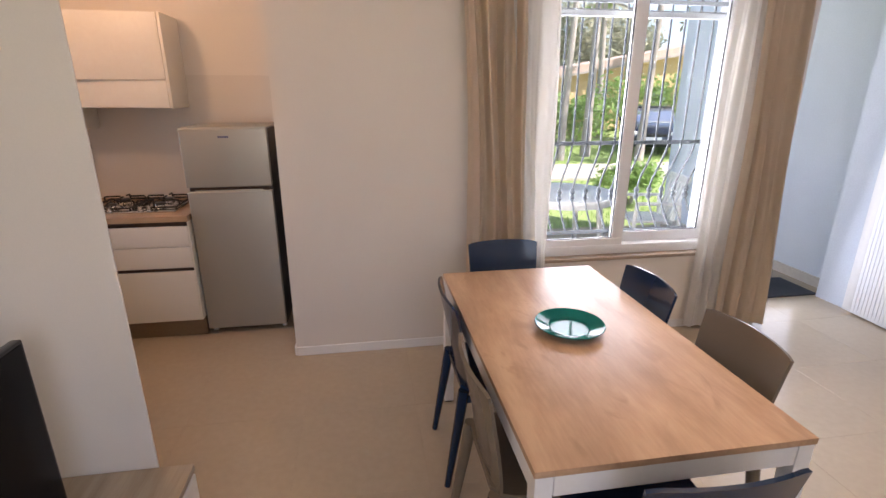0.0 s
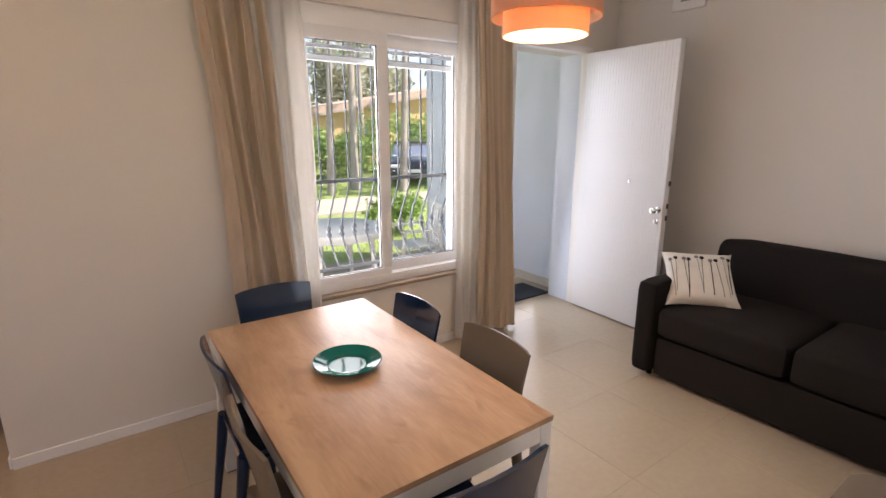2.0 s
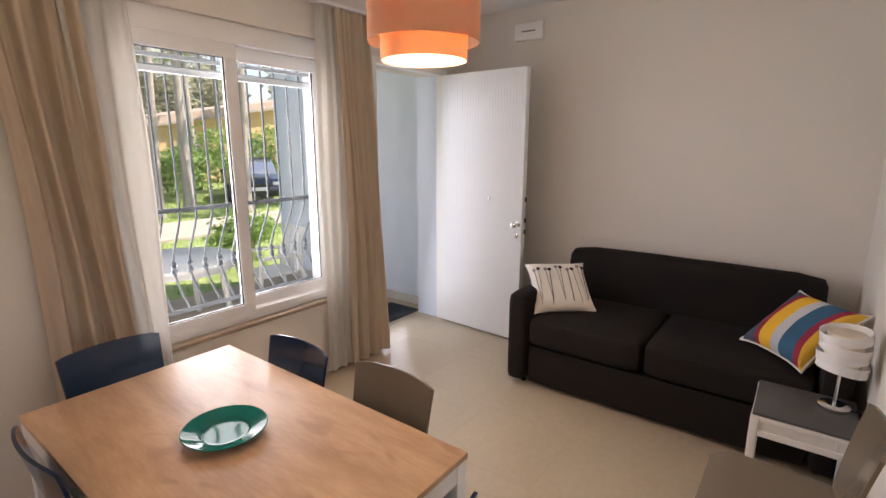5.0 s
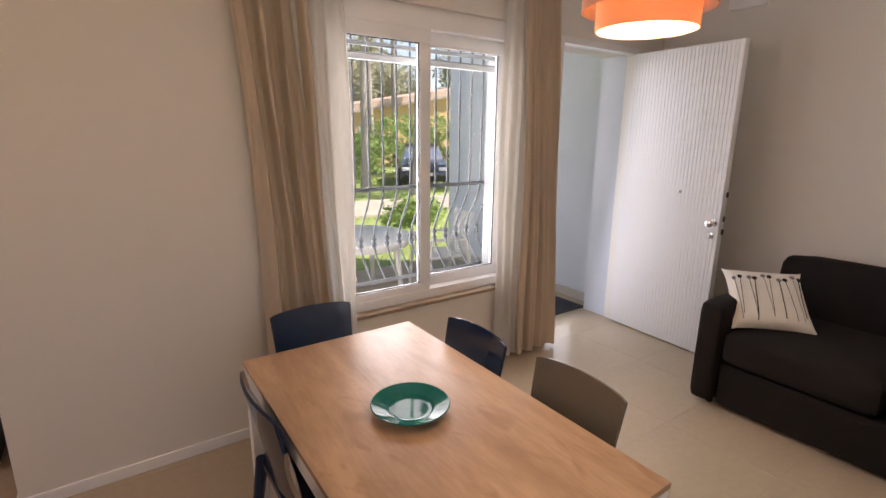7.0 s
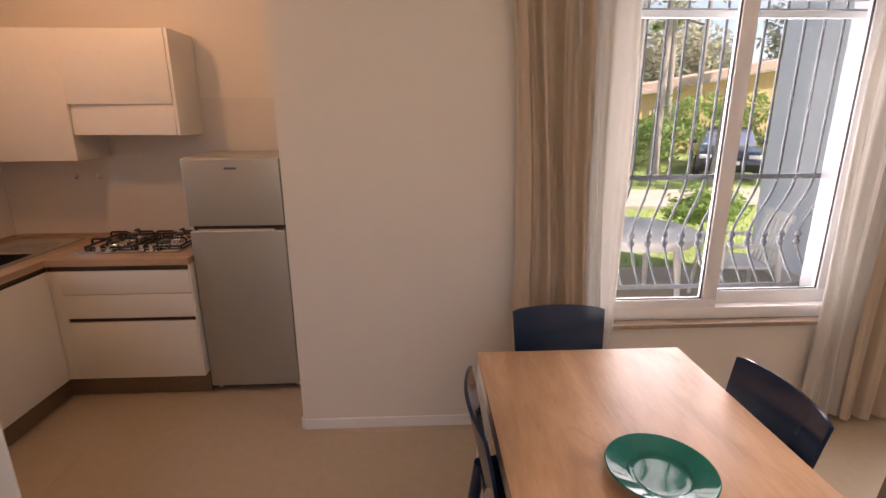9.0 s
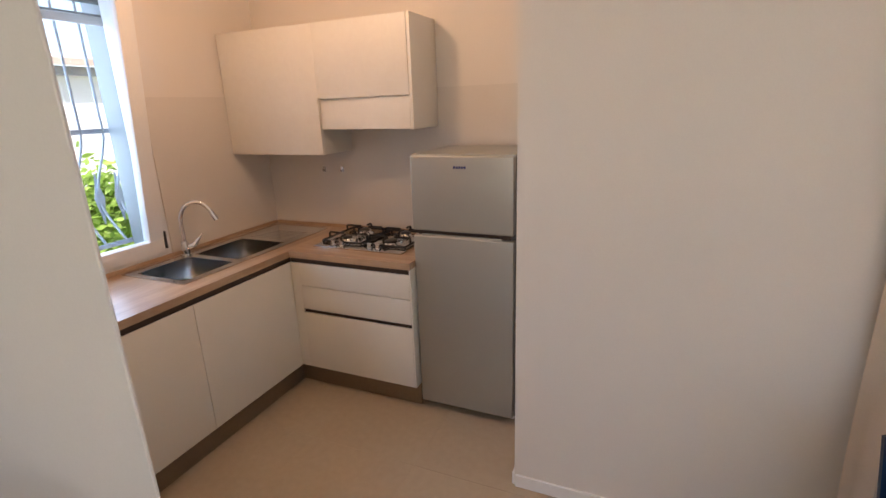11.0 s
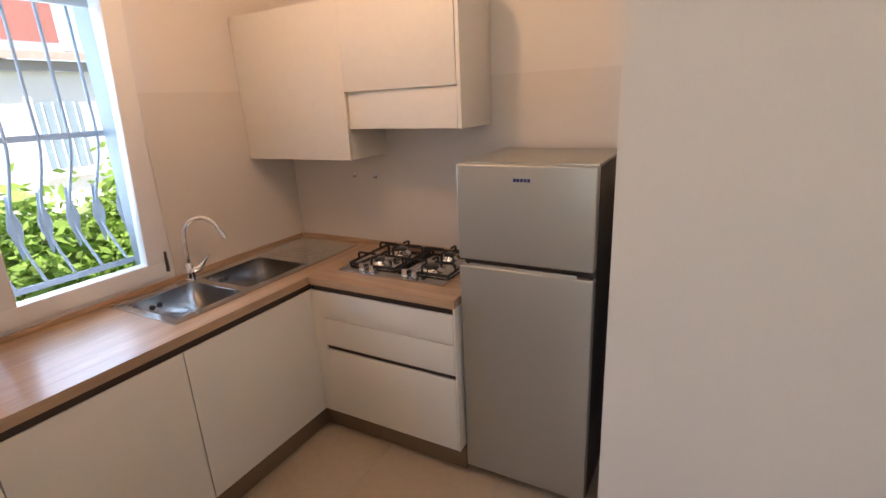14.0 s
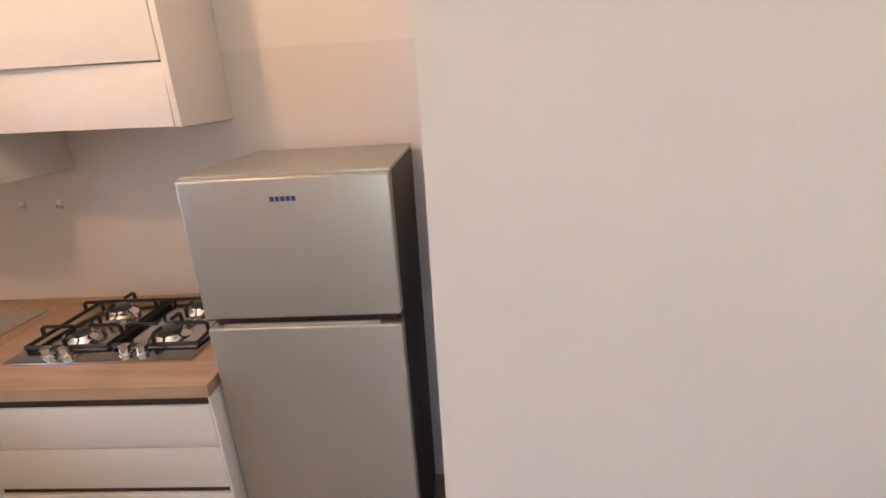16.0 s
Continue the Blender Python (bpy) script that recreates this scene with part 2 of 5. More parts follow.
TEAL = material("teal glazed ceramic", (0.004, 0.125, 0.105), 0.045, var=0.12, coarse=9, bump=0.01)
TEAL.node_tree.nodes["Principled BSDF"].inputs["Specular IOR Level"].default_value = 0.18
SHADE = material("terracotta lamp fabric", (0.90, 0.56, 0.36), 0.85, var=0.04, fine=350, bump=0.2, trans=0.45)
# inner drum fabric, its colour lightened to carry the bulb's glow
SHADEPALE = material("terracotta lamp fabric, paled for bulb glow", (0.92, 0.62, 0.42), 0.85, var=0.04, fine=350, bump=0.2, trans=0.40)
SHADEIN = material("cream lamp lining", (0.95, 0.88, 0.78), 0.8, var=0.03, trans=0.60)
WHITEP = material("white plastic", (0.80, 0.79, 0.77), 0.35, var=0.02, bump=0.02)
SCREEN = material("dark screen glass", (0.006, 0.006, 0.007), 0.22, var=0.05, bump=0)
SCREEN.node_tree.nodes["Principled BSDF"].inputs["Specular IOR Level"].default_value = 0.15
BLACKP = material("gloss black plastic", (0.010, 0.010, 0.011), 0.12, var=0.05, bump=0)
GREYTOP = material("dark grey table top", (0.075, 0.072, 0.068), 0.42, var=0.08)
PILLOWW = material("natural white cotton", (0.74, 0.70, 0.63), 0.9, var=0.05, fine=300, coarse=9, bump=0.3)
INK = material("black printed ink", (0.03, 0.028, 0.026), 0.85)
INKG = material("grey printed ink", (0.25, 0.24, 0.25), 0.85)
STRIPED = stripes("striped cotton", [(0.0, (0.07, 0.09, 0.13)), (0.16, (0.30, 0.03, 0.06)), (0.23, (0.75, 0.42, 0.04)), (0.40, (0.50, 0.50, 0.52)), (0.52, (0.035, 0.11, 0.19)), (0.72, (0.30, 0.03, 0.06)), (0.79, (0.70, 0.40, 0.05))], 0, -1.2)
WICKER = material("golden wicker", (0.42, 0.23, 0.07), 0.6, var=0.25, fine=180, bump=0.5)
LOGO = material("blue badge print", (0.02, 0.03, 0.14), 0.4)
MATM = material("charcoal coir mat", (0.05, 0.055, 0.065), 0.95, var=0.3, fine=400, bump=0.8)
IRONK = material("pale grey painted wrought iron", (0.34, 0.37, 0.41), 0.5, var=0.1)
IRONW = material("grey painted wrought iron", (0.06, 0.068, 0.075), 0.5, var=0.1)
SHUTTER = material("grey roller shutter", (0.22, 0.23, 0.235), 0.5, var=0.05)
GRASS = material("lawn", (0.27, 0.34, 0.12), 0.9, var=0.5, fine=30, coarse=0.5, bump=0.8)
GRASSB = material("grass blades", (0.22, 0.34, 0.07), 0.8, var=0.4, fine=3, coarse=0.4, bump=0, trans=0.3, island=0.6)
GRAVEL = material("pale gravel path", (0.42, 0.38, 0.31), 0.95, var=0.25, fine=60, coarse=1, bump=0.8)
PAVE = material("pale paving stone", (0.50, 0.47, 0.42), 0.8, var=0.12, fine=40, coarse=2, bump=0.3, spread=0.2)
BARK = material("pine bark", (0.36, 0.32, 0.28), 0.95, var=0.4, fine=25, coarse=5, bump=1.0, stretch=(1, 1, 0.3))
LEAF = material("green foliage", (0.24, 0.37, 0.10), 0.6, var=0.5, fine=4, coarse=0.8, bump=0, trans=0.4, island=0.8)
HEDGE = material("hedge foliage", (0.36, 0.50, 0.10), 0.5, var=0.5, fine=4, coarse=1.2, bump=0, trans=0.4, island=0.8)
HOUSEW = material("white plaster", (0.78, 0.76, 0.72), 0.85, var=0.05, fine=60, coarse=0.7, bump=0.2)
HOUSEY = material("ochre plaster", (0.60, 0.42, 0.22), 0.85, var=0.06, fine=60, coarse=0.7, bump=0.2)
PALEROOF = material("sun-bleached clay tiles", (0.50, 0.38, 0.31), 0.85, var=0.12, fine=14, coarse=2, bump=0.5)
BRICKRED = material("faded red render", (0.36, 0.15, 0.12), 0.85, var=0.15, fine=30, coarse=2, bump=0.3)
EAVE = material("grey eave board", (0.30, 0.30, 0.31), 0.7, var=0.08)
CARP = material("dark blue car paint", (0.035, 0.040, 0.055), 0.15, metal=0.5, coat=0.8, bump=0)
TYRE = material("tyre rubber", (0.02, 0.02, 0.02), 0.8)
# pale metallic base stands in for sky mirrored in the car windows
CARGLASS = material("car glass, sky sheen in colour", (0.50, 0.54, 0.58), 0.06, metal=0.8, bump=0)
GLASS = glass("clear window pane", (0.97, 0.985, 0.98))
FARGLASS = material("far window pane", (0.26, 0.32, 0.35), 0.08, bump=0)


# -- building helpers
def mesh_of(name, bm, mat, smooth=False):
    bmesh.ops.recalc_face_normals(bm, faces=bm.faces)
    me = bpy.data.meshes.new(name)
    bm.to_mesh(me)
    bm.free()
    me.materials.append(mat)
    if smooth:
        me.shade_smooth()
        me.set_sharp_from_angle(angle=radians(38))
    return me


def thing(name, at, label, category, group="", kind=""):
    ob = new(name)
    ob.empty_display_size = 0.1
    ob.location = at
    return tagged(ob, label, category, group, kind)


def origin(ob):
    p = Vector((0, 0, 0))
    while ob is not None:
        p += ob.location
        ob = ob.parent
    return p


def part(name, bm, mat, parent=None, label="", smooth=True):
    """One mesh under a thing or a part; bm in world places."""
    if parent is not None:
        bmesh.ops.translate(bm, verts=bm.verts, vec=-origin(parent))
    ob = new(name, mesh_of(name, bm, mat, smooth))
    ob.parent = parent
    return tagged(ob, label)


def solid(name, bm, mat, label, category, group="", kind="", smooth=True):
    """A thing of one mesh, with its origin at the middle of its base."""
    xs, ys, zs = zip(*(v.co for v in bm.verts))
    at = Vector(((min(xs) + max(xs)) / 2, (min(ys) + max(ys)) / 2, min(zs)))
    bmesh.ops.translate(bm, verts=bm.verts, vec=-at)
    ob = new(name, mesh_of(name, bm, mat, smooth))
    ob.location = at
    return tagged(ob, label, category, group, kind)


def box(x0, y0, z0, x1, y1, z1, bevel=0.0, seg=2, bm=None):
    b = bmesh.new()
    bmesh.ops.create_cube(b, size=1)
    for v in b.verts:
        v.co = Vector(((x0 + x1) / 2 + v.co.x * (x1 - x0), (y0 + y1) / 2 + v.co.y * (y1 - y0), (z0 + z1) / 2 + v.co.z * (z1 - z0)))
    if bevel:
        bmesh.ops.bevel(b, geom=b.edges[:], offset=bevel, segments=seg, profile=0.6, affect="EDGES", clamp_overlap=True)
    return join(bm, b) if bm is not None else b


def join(bm, *others):
    for b in others:
        tmp = bpy.data.meshes.new("tmp")
        b.to_mesh(tmp)
        b.free()
        bm.from_mesh(tmp)
        bpy.data.meshes.remove(tmp)
    return bm


def lathe(profile, at=(0, 0, 0), seg=48):
    """Turn (radius, height) pairs about an upright axis."""
    bm = bmesh.new()
    rings = []
    for r, z in profile:
        rings.append([bm.verts.new((at[0] + r * math.cos(2 * math.pi * k / seg), at[1] + r * math.sin(2 * math.pi * k / seg), at[2] + z)) for k in range(seg)])
    for a, b in zip(rings, rings[1:]):
        for k in range(seg):
            bm.faces.new((a[k], a[(k + 1) % seg], b[(k + 1) % seg], b[k]))
    for ring, (r, z) in ((rings[0], profile[0]), (rings[-1], profile[-1])):
        if r > 1e-4 and profile[0] != profile[-1]:
            bm.faces.new(ring)
    bmesh.ops.remove_doubles(bm, verts=bm.verts, dist=1e-5)
    return bm


def tube(points, radius, seg=8, caps=True):
    """A round bar along points; radius may be a list."""
    bm = bmesh.new()
    pts = [Vector(p) for p in points]
    rad = radius if isinstance(radius, (list, tuple)) else [radius] * len(pts)
    rings = []
    side = None
    for i, p in enumerate(pts):
        d = (pts[min(i + 1, len(pts) - 1)] - pts[max(i - 1, 0)]).normalized()
        if side is None:
            side = d.orthogonal().normalized()
        side = (side - d * side.dot(d)).normalized()
        up = d.cross(side)
        rings.append([bm.verts.new(p + (side * math.cos(2 * math.pi * k / seg) + up * math.sin(2 * math.pi * k / seg)) * rad[i]) for k in range(seg)])
    for a, b in zip(rings, rings[1:]):
        for k in range(seg):
            bm.faces.new((a[k], a[(k + 1) % seg], b[(k + 1) % seg], b[k]))
    if caps:
        bm.faces.new(rings[0])
        bm.faces.new(rings[-1])
    return bm


def sheet(f, nu, nv, thick=0.0, close=True):
    """A curved panel: f(u, v) gives a point, u and v from 0 to 1; thick gives it depth along its normals."""
    bm = bmesh.new()
    p = [[Vector(f(i / nu, j / nv)) for j in range(nv + 1)] for i in range(nu + 1)]
    g = [[bm.verts.new(q) for q in row] for row in p]
    for i in range(nu):
        for j in range(nv):
            bm.faces.new((g[i][j], g[i + 1][j], g[i + 1][j + 1], g[i][j + 1]))
    if thick:
        bm.normal_update()
        h = [[bm.verts.new(g[i][j].co - g[i][j].normal * thick) for j in range(nv + 1)] for i in range(nu + 1)]
        for i in range(nu):
            for j in range(nv):
                bm.faces.new((h[i][j], h[i][j + 1], h[i + 1][j + 1], h[i + 1][j]))
        for i in range(nu):
            bm.faces.new((g[i][0], h[i][0], h[i + 1][0], g[i + 1][0]))
            bm.faces.new((g[i][nv], g[i + 1][nv], h[i + 1][nv], h[i][nv]))
        for j in range(nv):
            bm.faces.new((g[0][j], g[0][j + 1], h[0][j + 1], h[0][j]))
            bm.faces.new((g[nu][j], h[nu][j], h[nu][j + 1], g[nu][j + 1]))
    return bm


def turned(bm, m):
    bmesh.ops.transform(bm, matrix=m, verts=bm.verts)
    return bm


def structure(name, bm, mat, label, category, smooth=False):
    return solid(name, bm, mat, label, category, kind="structure", smooth=smooth)


# -- walls, floor, ceiling
CEIL = 2.90
WN = 3.22            # room face of the window wall
bm = bmesh.new()
for b in ((-0.24, 0, 1.22, CEIL), (1.22, 0, 2.72, 0.58), (1.22, 2.42, 2.72, CEIL), (2.72, 0, 3.12, CEIL), (3.12, 2.35, 4.03, CEIL), (4.03, 0, 4.40, CEIL)):
    box(b[0], WN, b[1], b[2], WN + 0.33, b[3], bm=bm)
wall_north = structure("wall_north", bm, PAINT, "smooth warm white wall with a window and the entrance", "wall")
structure("wall_kitchen_east", box(-0.24, 3.55, 0, 0.06, 4.17, CEIL), PAINT, "smooth warm white wall beside the fridge", "wall")
structure("wall_kitchen_north", box(-2.60, 4.17, 0, 0.06, 4.45, CEIL), PAINT, "smooth warm white kitchen wall behind the cabinets", "wall")
bm = bmesh.new()
for y0, z0, y1, z1 in ((1.89, 0, 2.49, CEIL), (2.49, 0, 3.29, 0.90), (2.49, 2.36, 3.29, CEIL), (3.29, 0, 4.17, CEIL)):
    box(-2.60, y0, z0, -2.30, y1, z1, bm=bm)
structure("wall_kitchen_west", bm, PAINT, "smooth warm white kitchen wall with a window", "wall")
bm = bmesh.new()
plan = ((-2.30, 1.889), (-0.556, 1.889), (-0.554, 1.891), (-0.554, 1.895), (-1.80, 1.975), (-2.30, 1.995))
lo, hi = [bm.verts.new((x, y, 0)) for x, y in plan], [bm.verts.new((x, y, CEIL)) for x, y in plan]
for k in range(len(plan)):
    bm.faces.new((lo[k], lo[(k + 1) % len(plan)], hi[(k + 1) % len(plan)], hi[k]))
bm.faces.new(lo)
bm.faces.new(hi)
structure("wall_partition", bm, PAINT, "white partition wall that ends at the kitchen opening", "wall")
structure("wall_living_west", box(-1.45, -1.60, 0, -1.30, 1.889, CEIL), PAINT, "plain white wall behind the television", "wall")
structure("wall_east", box(4.40, -0.08, 0, 4.60, 3.55, CEIL), PAINT, "smooth warm white wall behind the sofa", "wall")
structure("wall_south", box(1.05, -0.08, 0, 4.40, 0.06, CEIL), PAINT, "smooth warm white wall beside the sofa", "wall")
structure("wall_hall_east", box(1.05, -1.60, 0, 1.20, -0.08, CEIL), PAINT, "plain white hall wall", "wall")
# unseen wall; its window opening is assumed, made for the fill lamp
bm = bmesh.new()
for x0, z0, x1, z1 in ((-1.30, 0, -0.55, CEIL), (-0.55, 0, 1.05, 0.8), (-0.55, 2.35, 1.05, CEIL)):
    box(x0, -1.75, z0, x1, -1.60, z1, bm=bm)
structure("wall_hall_south", bm, PAINT, "plain white hall wall with an unseen opening for the fill lamp", "wall")
bm = box(-2.60, 1.89, CEIL, 4.60, 4.45, CEIL + 0.12)
box(-1.45, -1.75, CEIL, 4.60, 1.89, CEIL + 0.12, bm=bm)
structure("ceiling", bm, CEILING, "plain white painted ceiling", "ceiling")

# painted splash zone on the kitchen walls
structure("splash_panel_north", box(-2.298, 4.166, 0.885, -0.242, 4.17, 1.772), SPLASH, "grey beige satin splash zone behind the hob", "wall panel")
bm = box(-2.30, 3.292, 0.885, -2.296, 4.166, 1.768)
structure("splash_panel_west", bm, SPLASH, "grey beige satin splash zone beside the window", "wall panel")

# baseboards
bm = box(-0.236, WN - 0.012, 0, 3.06, WN, 0.062, 0.004)
structure("baseboard_north", bm, TRIM, "low white baseboard under the window wall", "baseboard")
structure("baseboard_east", box(4.388, 0.06, 0, 4.40, 3.20, 0.062, 0.004), TRIM, "low white baseboard behind the sofa", "baseboard")
structure("baseboard_south", box(1.06, 0.06, 0, 4.386, 0.072, 0.062, 0.004), TRIM, "low white baseboard", "baseboard")
structure("baseboard_return", box(-0.252, WN + 0.0, 0, -0.24, 3.60, 0.062, 0.004), TRIM, "low white baseboard round the wall end", "baseboard")

# floor slab; the tiles follow at the end of the file
bm = box(-2.60, 1.89, -0.20, 4.60, 4.45, -0.0016)
box(-1.45, -1.75, -0.20, 4.60, 1.89, -0.0016, bm=bm)
floor = structure("floor", bm, GROUT, "beige porcelain tiled floor with fine joints", "floor")

# -- living room window: two sliding sashes, outer frame, sill
win = thing("window_1", (1.95, 3.30, 0.60), "white two-sash sliding window with a stone sill", "window", kind="structure")
bm = bmesh.new()
for a in ((1.20, 0.585, 2.74, 0.650), (1.20, 2.30, 2.74, 2.44), (1.20, 0.650, 1.26, 2.30), (2.675, 0.650, 2.74, 2.30)):
    box(a[0], 3.255, a[1], a[2], 3.375, a[3], 0.004, bm=bm)
part("window_frame", bm, PVC, win)


def sash(x0, x1, z0, z1, y, side, low, high):
    bm = bmesh.new()
    for a in ((x0, z0, x1, z0 + low), (x0, z1 - high, x1, z1), (x0, z0 + low, x0 + side, z1 - high), (x1 - side, z0 + low, x1, z1 - high)):
        box(a[0], y, a[1], a[2], y + 0.045, a[3], 0.004, bm=bm)
    s = part("sash", bm, PVC, win)
    pane = part("pane", box(x0 + side - 0.005, y + 0.020, z0 + low - 0.005, x1 - side + 0.005, y + 0.026, z1 - high + 0.005), GLASS, s, "clear glass pane", False)
    pane.visible_shadow = False
    bm = bmesh.new()
    for a in ((x0 + side, z0 + low, x1 - side, z0 + low + 0.006), (x0 + side, z1 - high - 0.006, x1 - side, z1 - high), (x0 + side, z0 + low + .006, x0 + side + 0.006, z1 - high - .006), (x1 - side - 0.006, z0 + low + .006, x1 - side, z1 - high - .006)):
        box(a[0], y + 0.010, a[1], a[2], y + 0.019, a[3], bm=bm)
    part("seal", bm, SEAL, s, "black rubber glazing seal", False)
    return s


sash(1.255, 2.000, 0.628, 2.304, 3.258, 0.078, 0.070, 0.085)
sash(1.965, 2.680, 0.645, 2.304, 3.318, 0.072, 0.075, 0.085)
part("handle", box(2.0, 3.245, 2.2, 2.6, 3.2555, 2.215, 0.003), PVC, win)
structure("sill", box(1.16, WN - 0.025, 0.558, 2.78, 3.36, 0.584, 0.006), SILLM, "brown stone sill under the window", "window sill")
RAILM = material("pale grey aluminium", (0.50, 0.51, 0.51), 0.45, var=0.04)
roll = thing("roller_shutter", (1.95, 3.43, 2.15), "grey roller shutter drawn almost fully up", "shutter")
for z, h in ((2.149, 0.008), (2.192, 0.026), (2.252, 0.026), (2.312, 0.026), (2.372, 0.026)):
    part("slat", box(1.225, 3.410, z, 2.715, 3.424, z + h, 0.003), SHUTTER, roll)
# guide channels, added reveal-deep so their grey darkens the overlit faces
for x0, x1 in ((1.2205, 1.250), (2.690, 2.7195)):
    part("guide", box(x0, 3.378, 0.60, x1, 3.546, 2.418, 0.003), SHUTTER, roll, "grey side guide channel, deepened to darken the reveal")
part("bottom_rail", box(1.225, 3.405, 2.112, 2.715, 3.429, 2.146, 0.004), RAILM, roll, "pale end bar")


def grille(name, along, y_or_x, lo, hi, z0, z1, zbar, out, n, label, iron, leaf_knots=False):
    """A wrought-iron window guard: upright bars that belly outwards under the cross bar, with a collar on each."""
    def at(u, w, z):
        return (u, y_or_x + w * out, z) if along == "x" else (y_or_x + w * out, u, z)
    g = thing(name, at((lo + hi) / 2, 0, z0), label, "window guard")
    for z in (z0, zbar):
        a, b = at(lo, -0.004, z - 0.014), at(hi, 0.004, z + 0.014)
        part("cross_bar", box(min(a[0], b[0]), min(a[1], b[1]), a[2], max(a[0], b[0]), max(a[1], b[1]), b[2], 0.002), iron, g)
    step = (hi - lo) / n
    h = zbar - z0
    for k in range(n + 1):
        u = lo + k * step
        pts = [at(u, 0.0, z1), at(u, 0.0, zbar)]
        for i in range(1, 15):
            s = i / 14
            belly = 0.17 * math.sin(math.pi * s) ** 1.2 * (0.55 + 0.75 * s) - 0.015 * math.sin(2 * math.pi * s)
            pts.append(at(u, max(0.0, belly), zbar - h * s))
        bar = part("bar", tube(pts, 0.0075, 8), iron, g)
        zc = zbar - h * 0.62
        s = 0.62
        belly = 0.17 * math.sin(math.pi * s) ** 1.2 * (0.55 + 0.75 * s) - 0.015 * math.sin(2 * math.pi * s)
        c = at(u, belly, zc)
        if leaf_knots:
            blade = lathe([(0.005, -0.15), (0.014, -0.085), (0.026, -0.030), (0.031, 0.005), (0.023, 0.040), (0.012, 0.085), (0.005, 0.15)], (0, 0, 0), 12)
            turned(blade, Matrix.Translation(c) @ Matrix.Diagonal((0.35, 1.0, 1.0, 1.0)))
            part("collar", blade, iron, bar, "flattened leaf-shaped swelling")
            continue
        part("collar", lathe([(0.006, -0.055), (0.019, -0.035), (0.022, -0.020), (0.012, -0.004), (0.012, 0.004), (0.022, 0.020), (0.019, 0.035), (0.006, 0.055)], c, 12), iron, bar)
    return g


grille("window_grille", "x", 3.565, 1.08, 2.88, 0.66, 2.40, 1.315, 1, 17, "grey wrought-iron window guard with bellied bars", IRONW)

# -- curtains
def curtain(name, x0, x1, xt0, xt1, y, z0, z1, folds, amp, mat, label, seed):
    r = random.Random(seed)
    ph = [r.uniform(0, 6.28) for _ in range(4)]

    def f(u, v):
        uu = u + 0.020 * math.sin(2 * math.pi * u * 2.3 + ph[3])
        w = math.sin(2 * math.pi * uu * folds + ph[0]) + 0.35 * math.sin(2 * math.pi * uu * folds * 2.1 + ph[1] + v) + 0.25 * math.sin(2 * math.pi * uu * folds * 0.47 + ph[2] - 1.4 * v)
        a = x0 + (x1 - x0) * u
        b = xt0 + (xt1 - xt0) * u
        k = v ** 1.4
        return (a * (1 - k) + b * k + 0.012 * math.sin(7 * v + ph[1] + 5 * u), y + amp * w * (1.05 - 0.25 * v), z0 + (z1 - z0) * v)
    ob = solid(name, sheet(f, int(folds * 30), 26, 0.002), mat, label, "curtain", group="window curtains")
    ob.data.shade_smooth()
    return ob


curtain("curtain", 0.90, 1.27, 0.81, 1.15, 3.125, 0.03, 2.62, 3.8, 0.032, CURTAIN, "beige linen curtain hanging in deep folds beside the window", 3)
curtain("voile_curtain", 1.22, 1.43, 1.09, 1.39, 3.150, 0.03, 2.62, 2.6, 0.018, SHEER, "white voile curtain hanging beside the window pane", 5)
curtain("voile_curtain", 2.50, 2.76, 2.52, 2.72, 3.150, 0.03, 2.62, 2.8, 0.018, SHEER, "white voile curtain hanging between window and entrance", 8)
curtain("curtain", 2.72, 3.13, 2.66, 2.98, 3.125, 0.03, 2.62, 3.8, 0.030, CURTAIN, "beige linen curtain hanging in deep folds beside the entrance", 11)
rail = thing("curtain_rail", (1.95, 3.14, 2.62), "white curtain rail fixed over the window", "curtain rail")
part("track", box(0.72, 3.115, 2.625, 3.10, 3.165, 2.650, 0.004), TRIM, rail)
for x in (0.9, 1.95, 2.95):
    part("bracket", box(x - 0.015, 3.165, 2.622, x + 0.015, WN, 2.655, 0.003), TRIM, rail)

# -- entrance: casing, door leaf, mat
cas = thing("door_casing", (3.58, WN, 0), "narrow white door casing round the entrance", "door frame", kind="structure")
part("jamb", box(3.085, WN - 0.012, 0, 3.135, WN + 0.08, 2.385, 0.004), TRIM, cas)
part("jamb", box(4.012, WN - 0.012, 0, 4.062, WN + 0.08, 2.385, 0.004), TRIM, cas)
part("head", box(3.135, WN - 0.012, 2.335, 4.012, WN + 0.08, 2.385, 0.004), TRIM, cas)

hinge, free = Vector((4.000, 3.205)), Vector((3.946, 2.325))
dvec = (free - hinge)
DLEN = dvec.length
leaf = thing("door_1", (hinge.x, hinge.y, 0), "white grooved entrance door standing wide open", "door", kind="structure")
leaf.rotation_euler = (0, 0, math.atan2(dvec.y, dvec.x))
DH = 2.335


def on_leaf(name, bm, mat, label="", parent=None):
    ob = new(name, mesh_of(name, bm, mat, True))
    ob.parent = parent or leaf
    return tagged(ob, label)


on_leaf("core", box(0, -0.0150, 0.012, DLEN, 0.040, DH, 0.002), DOORW)
nslat = 30
slat_mesh = mesh_of("slat", box(0.0016, -0.018, 0.016, DLEN / nslat - 0.0016, -0.0152, DH - 0.004, 0.0020, 1), DOORW, True)
for k in range(nslat):
    o = new("slat", slat_mesh)
    o.parent, o.location = leaf, (k * DLEN / nslat, 0, 0)
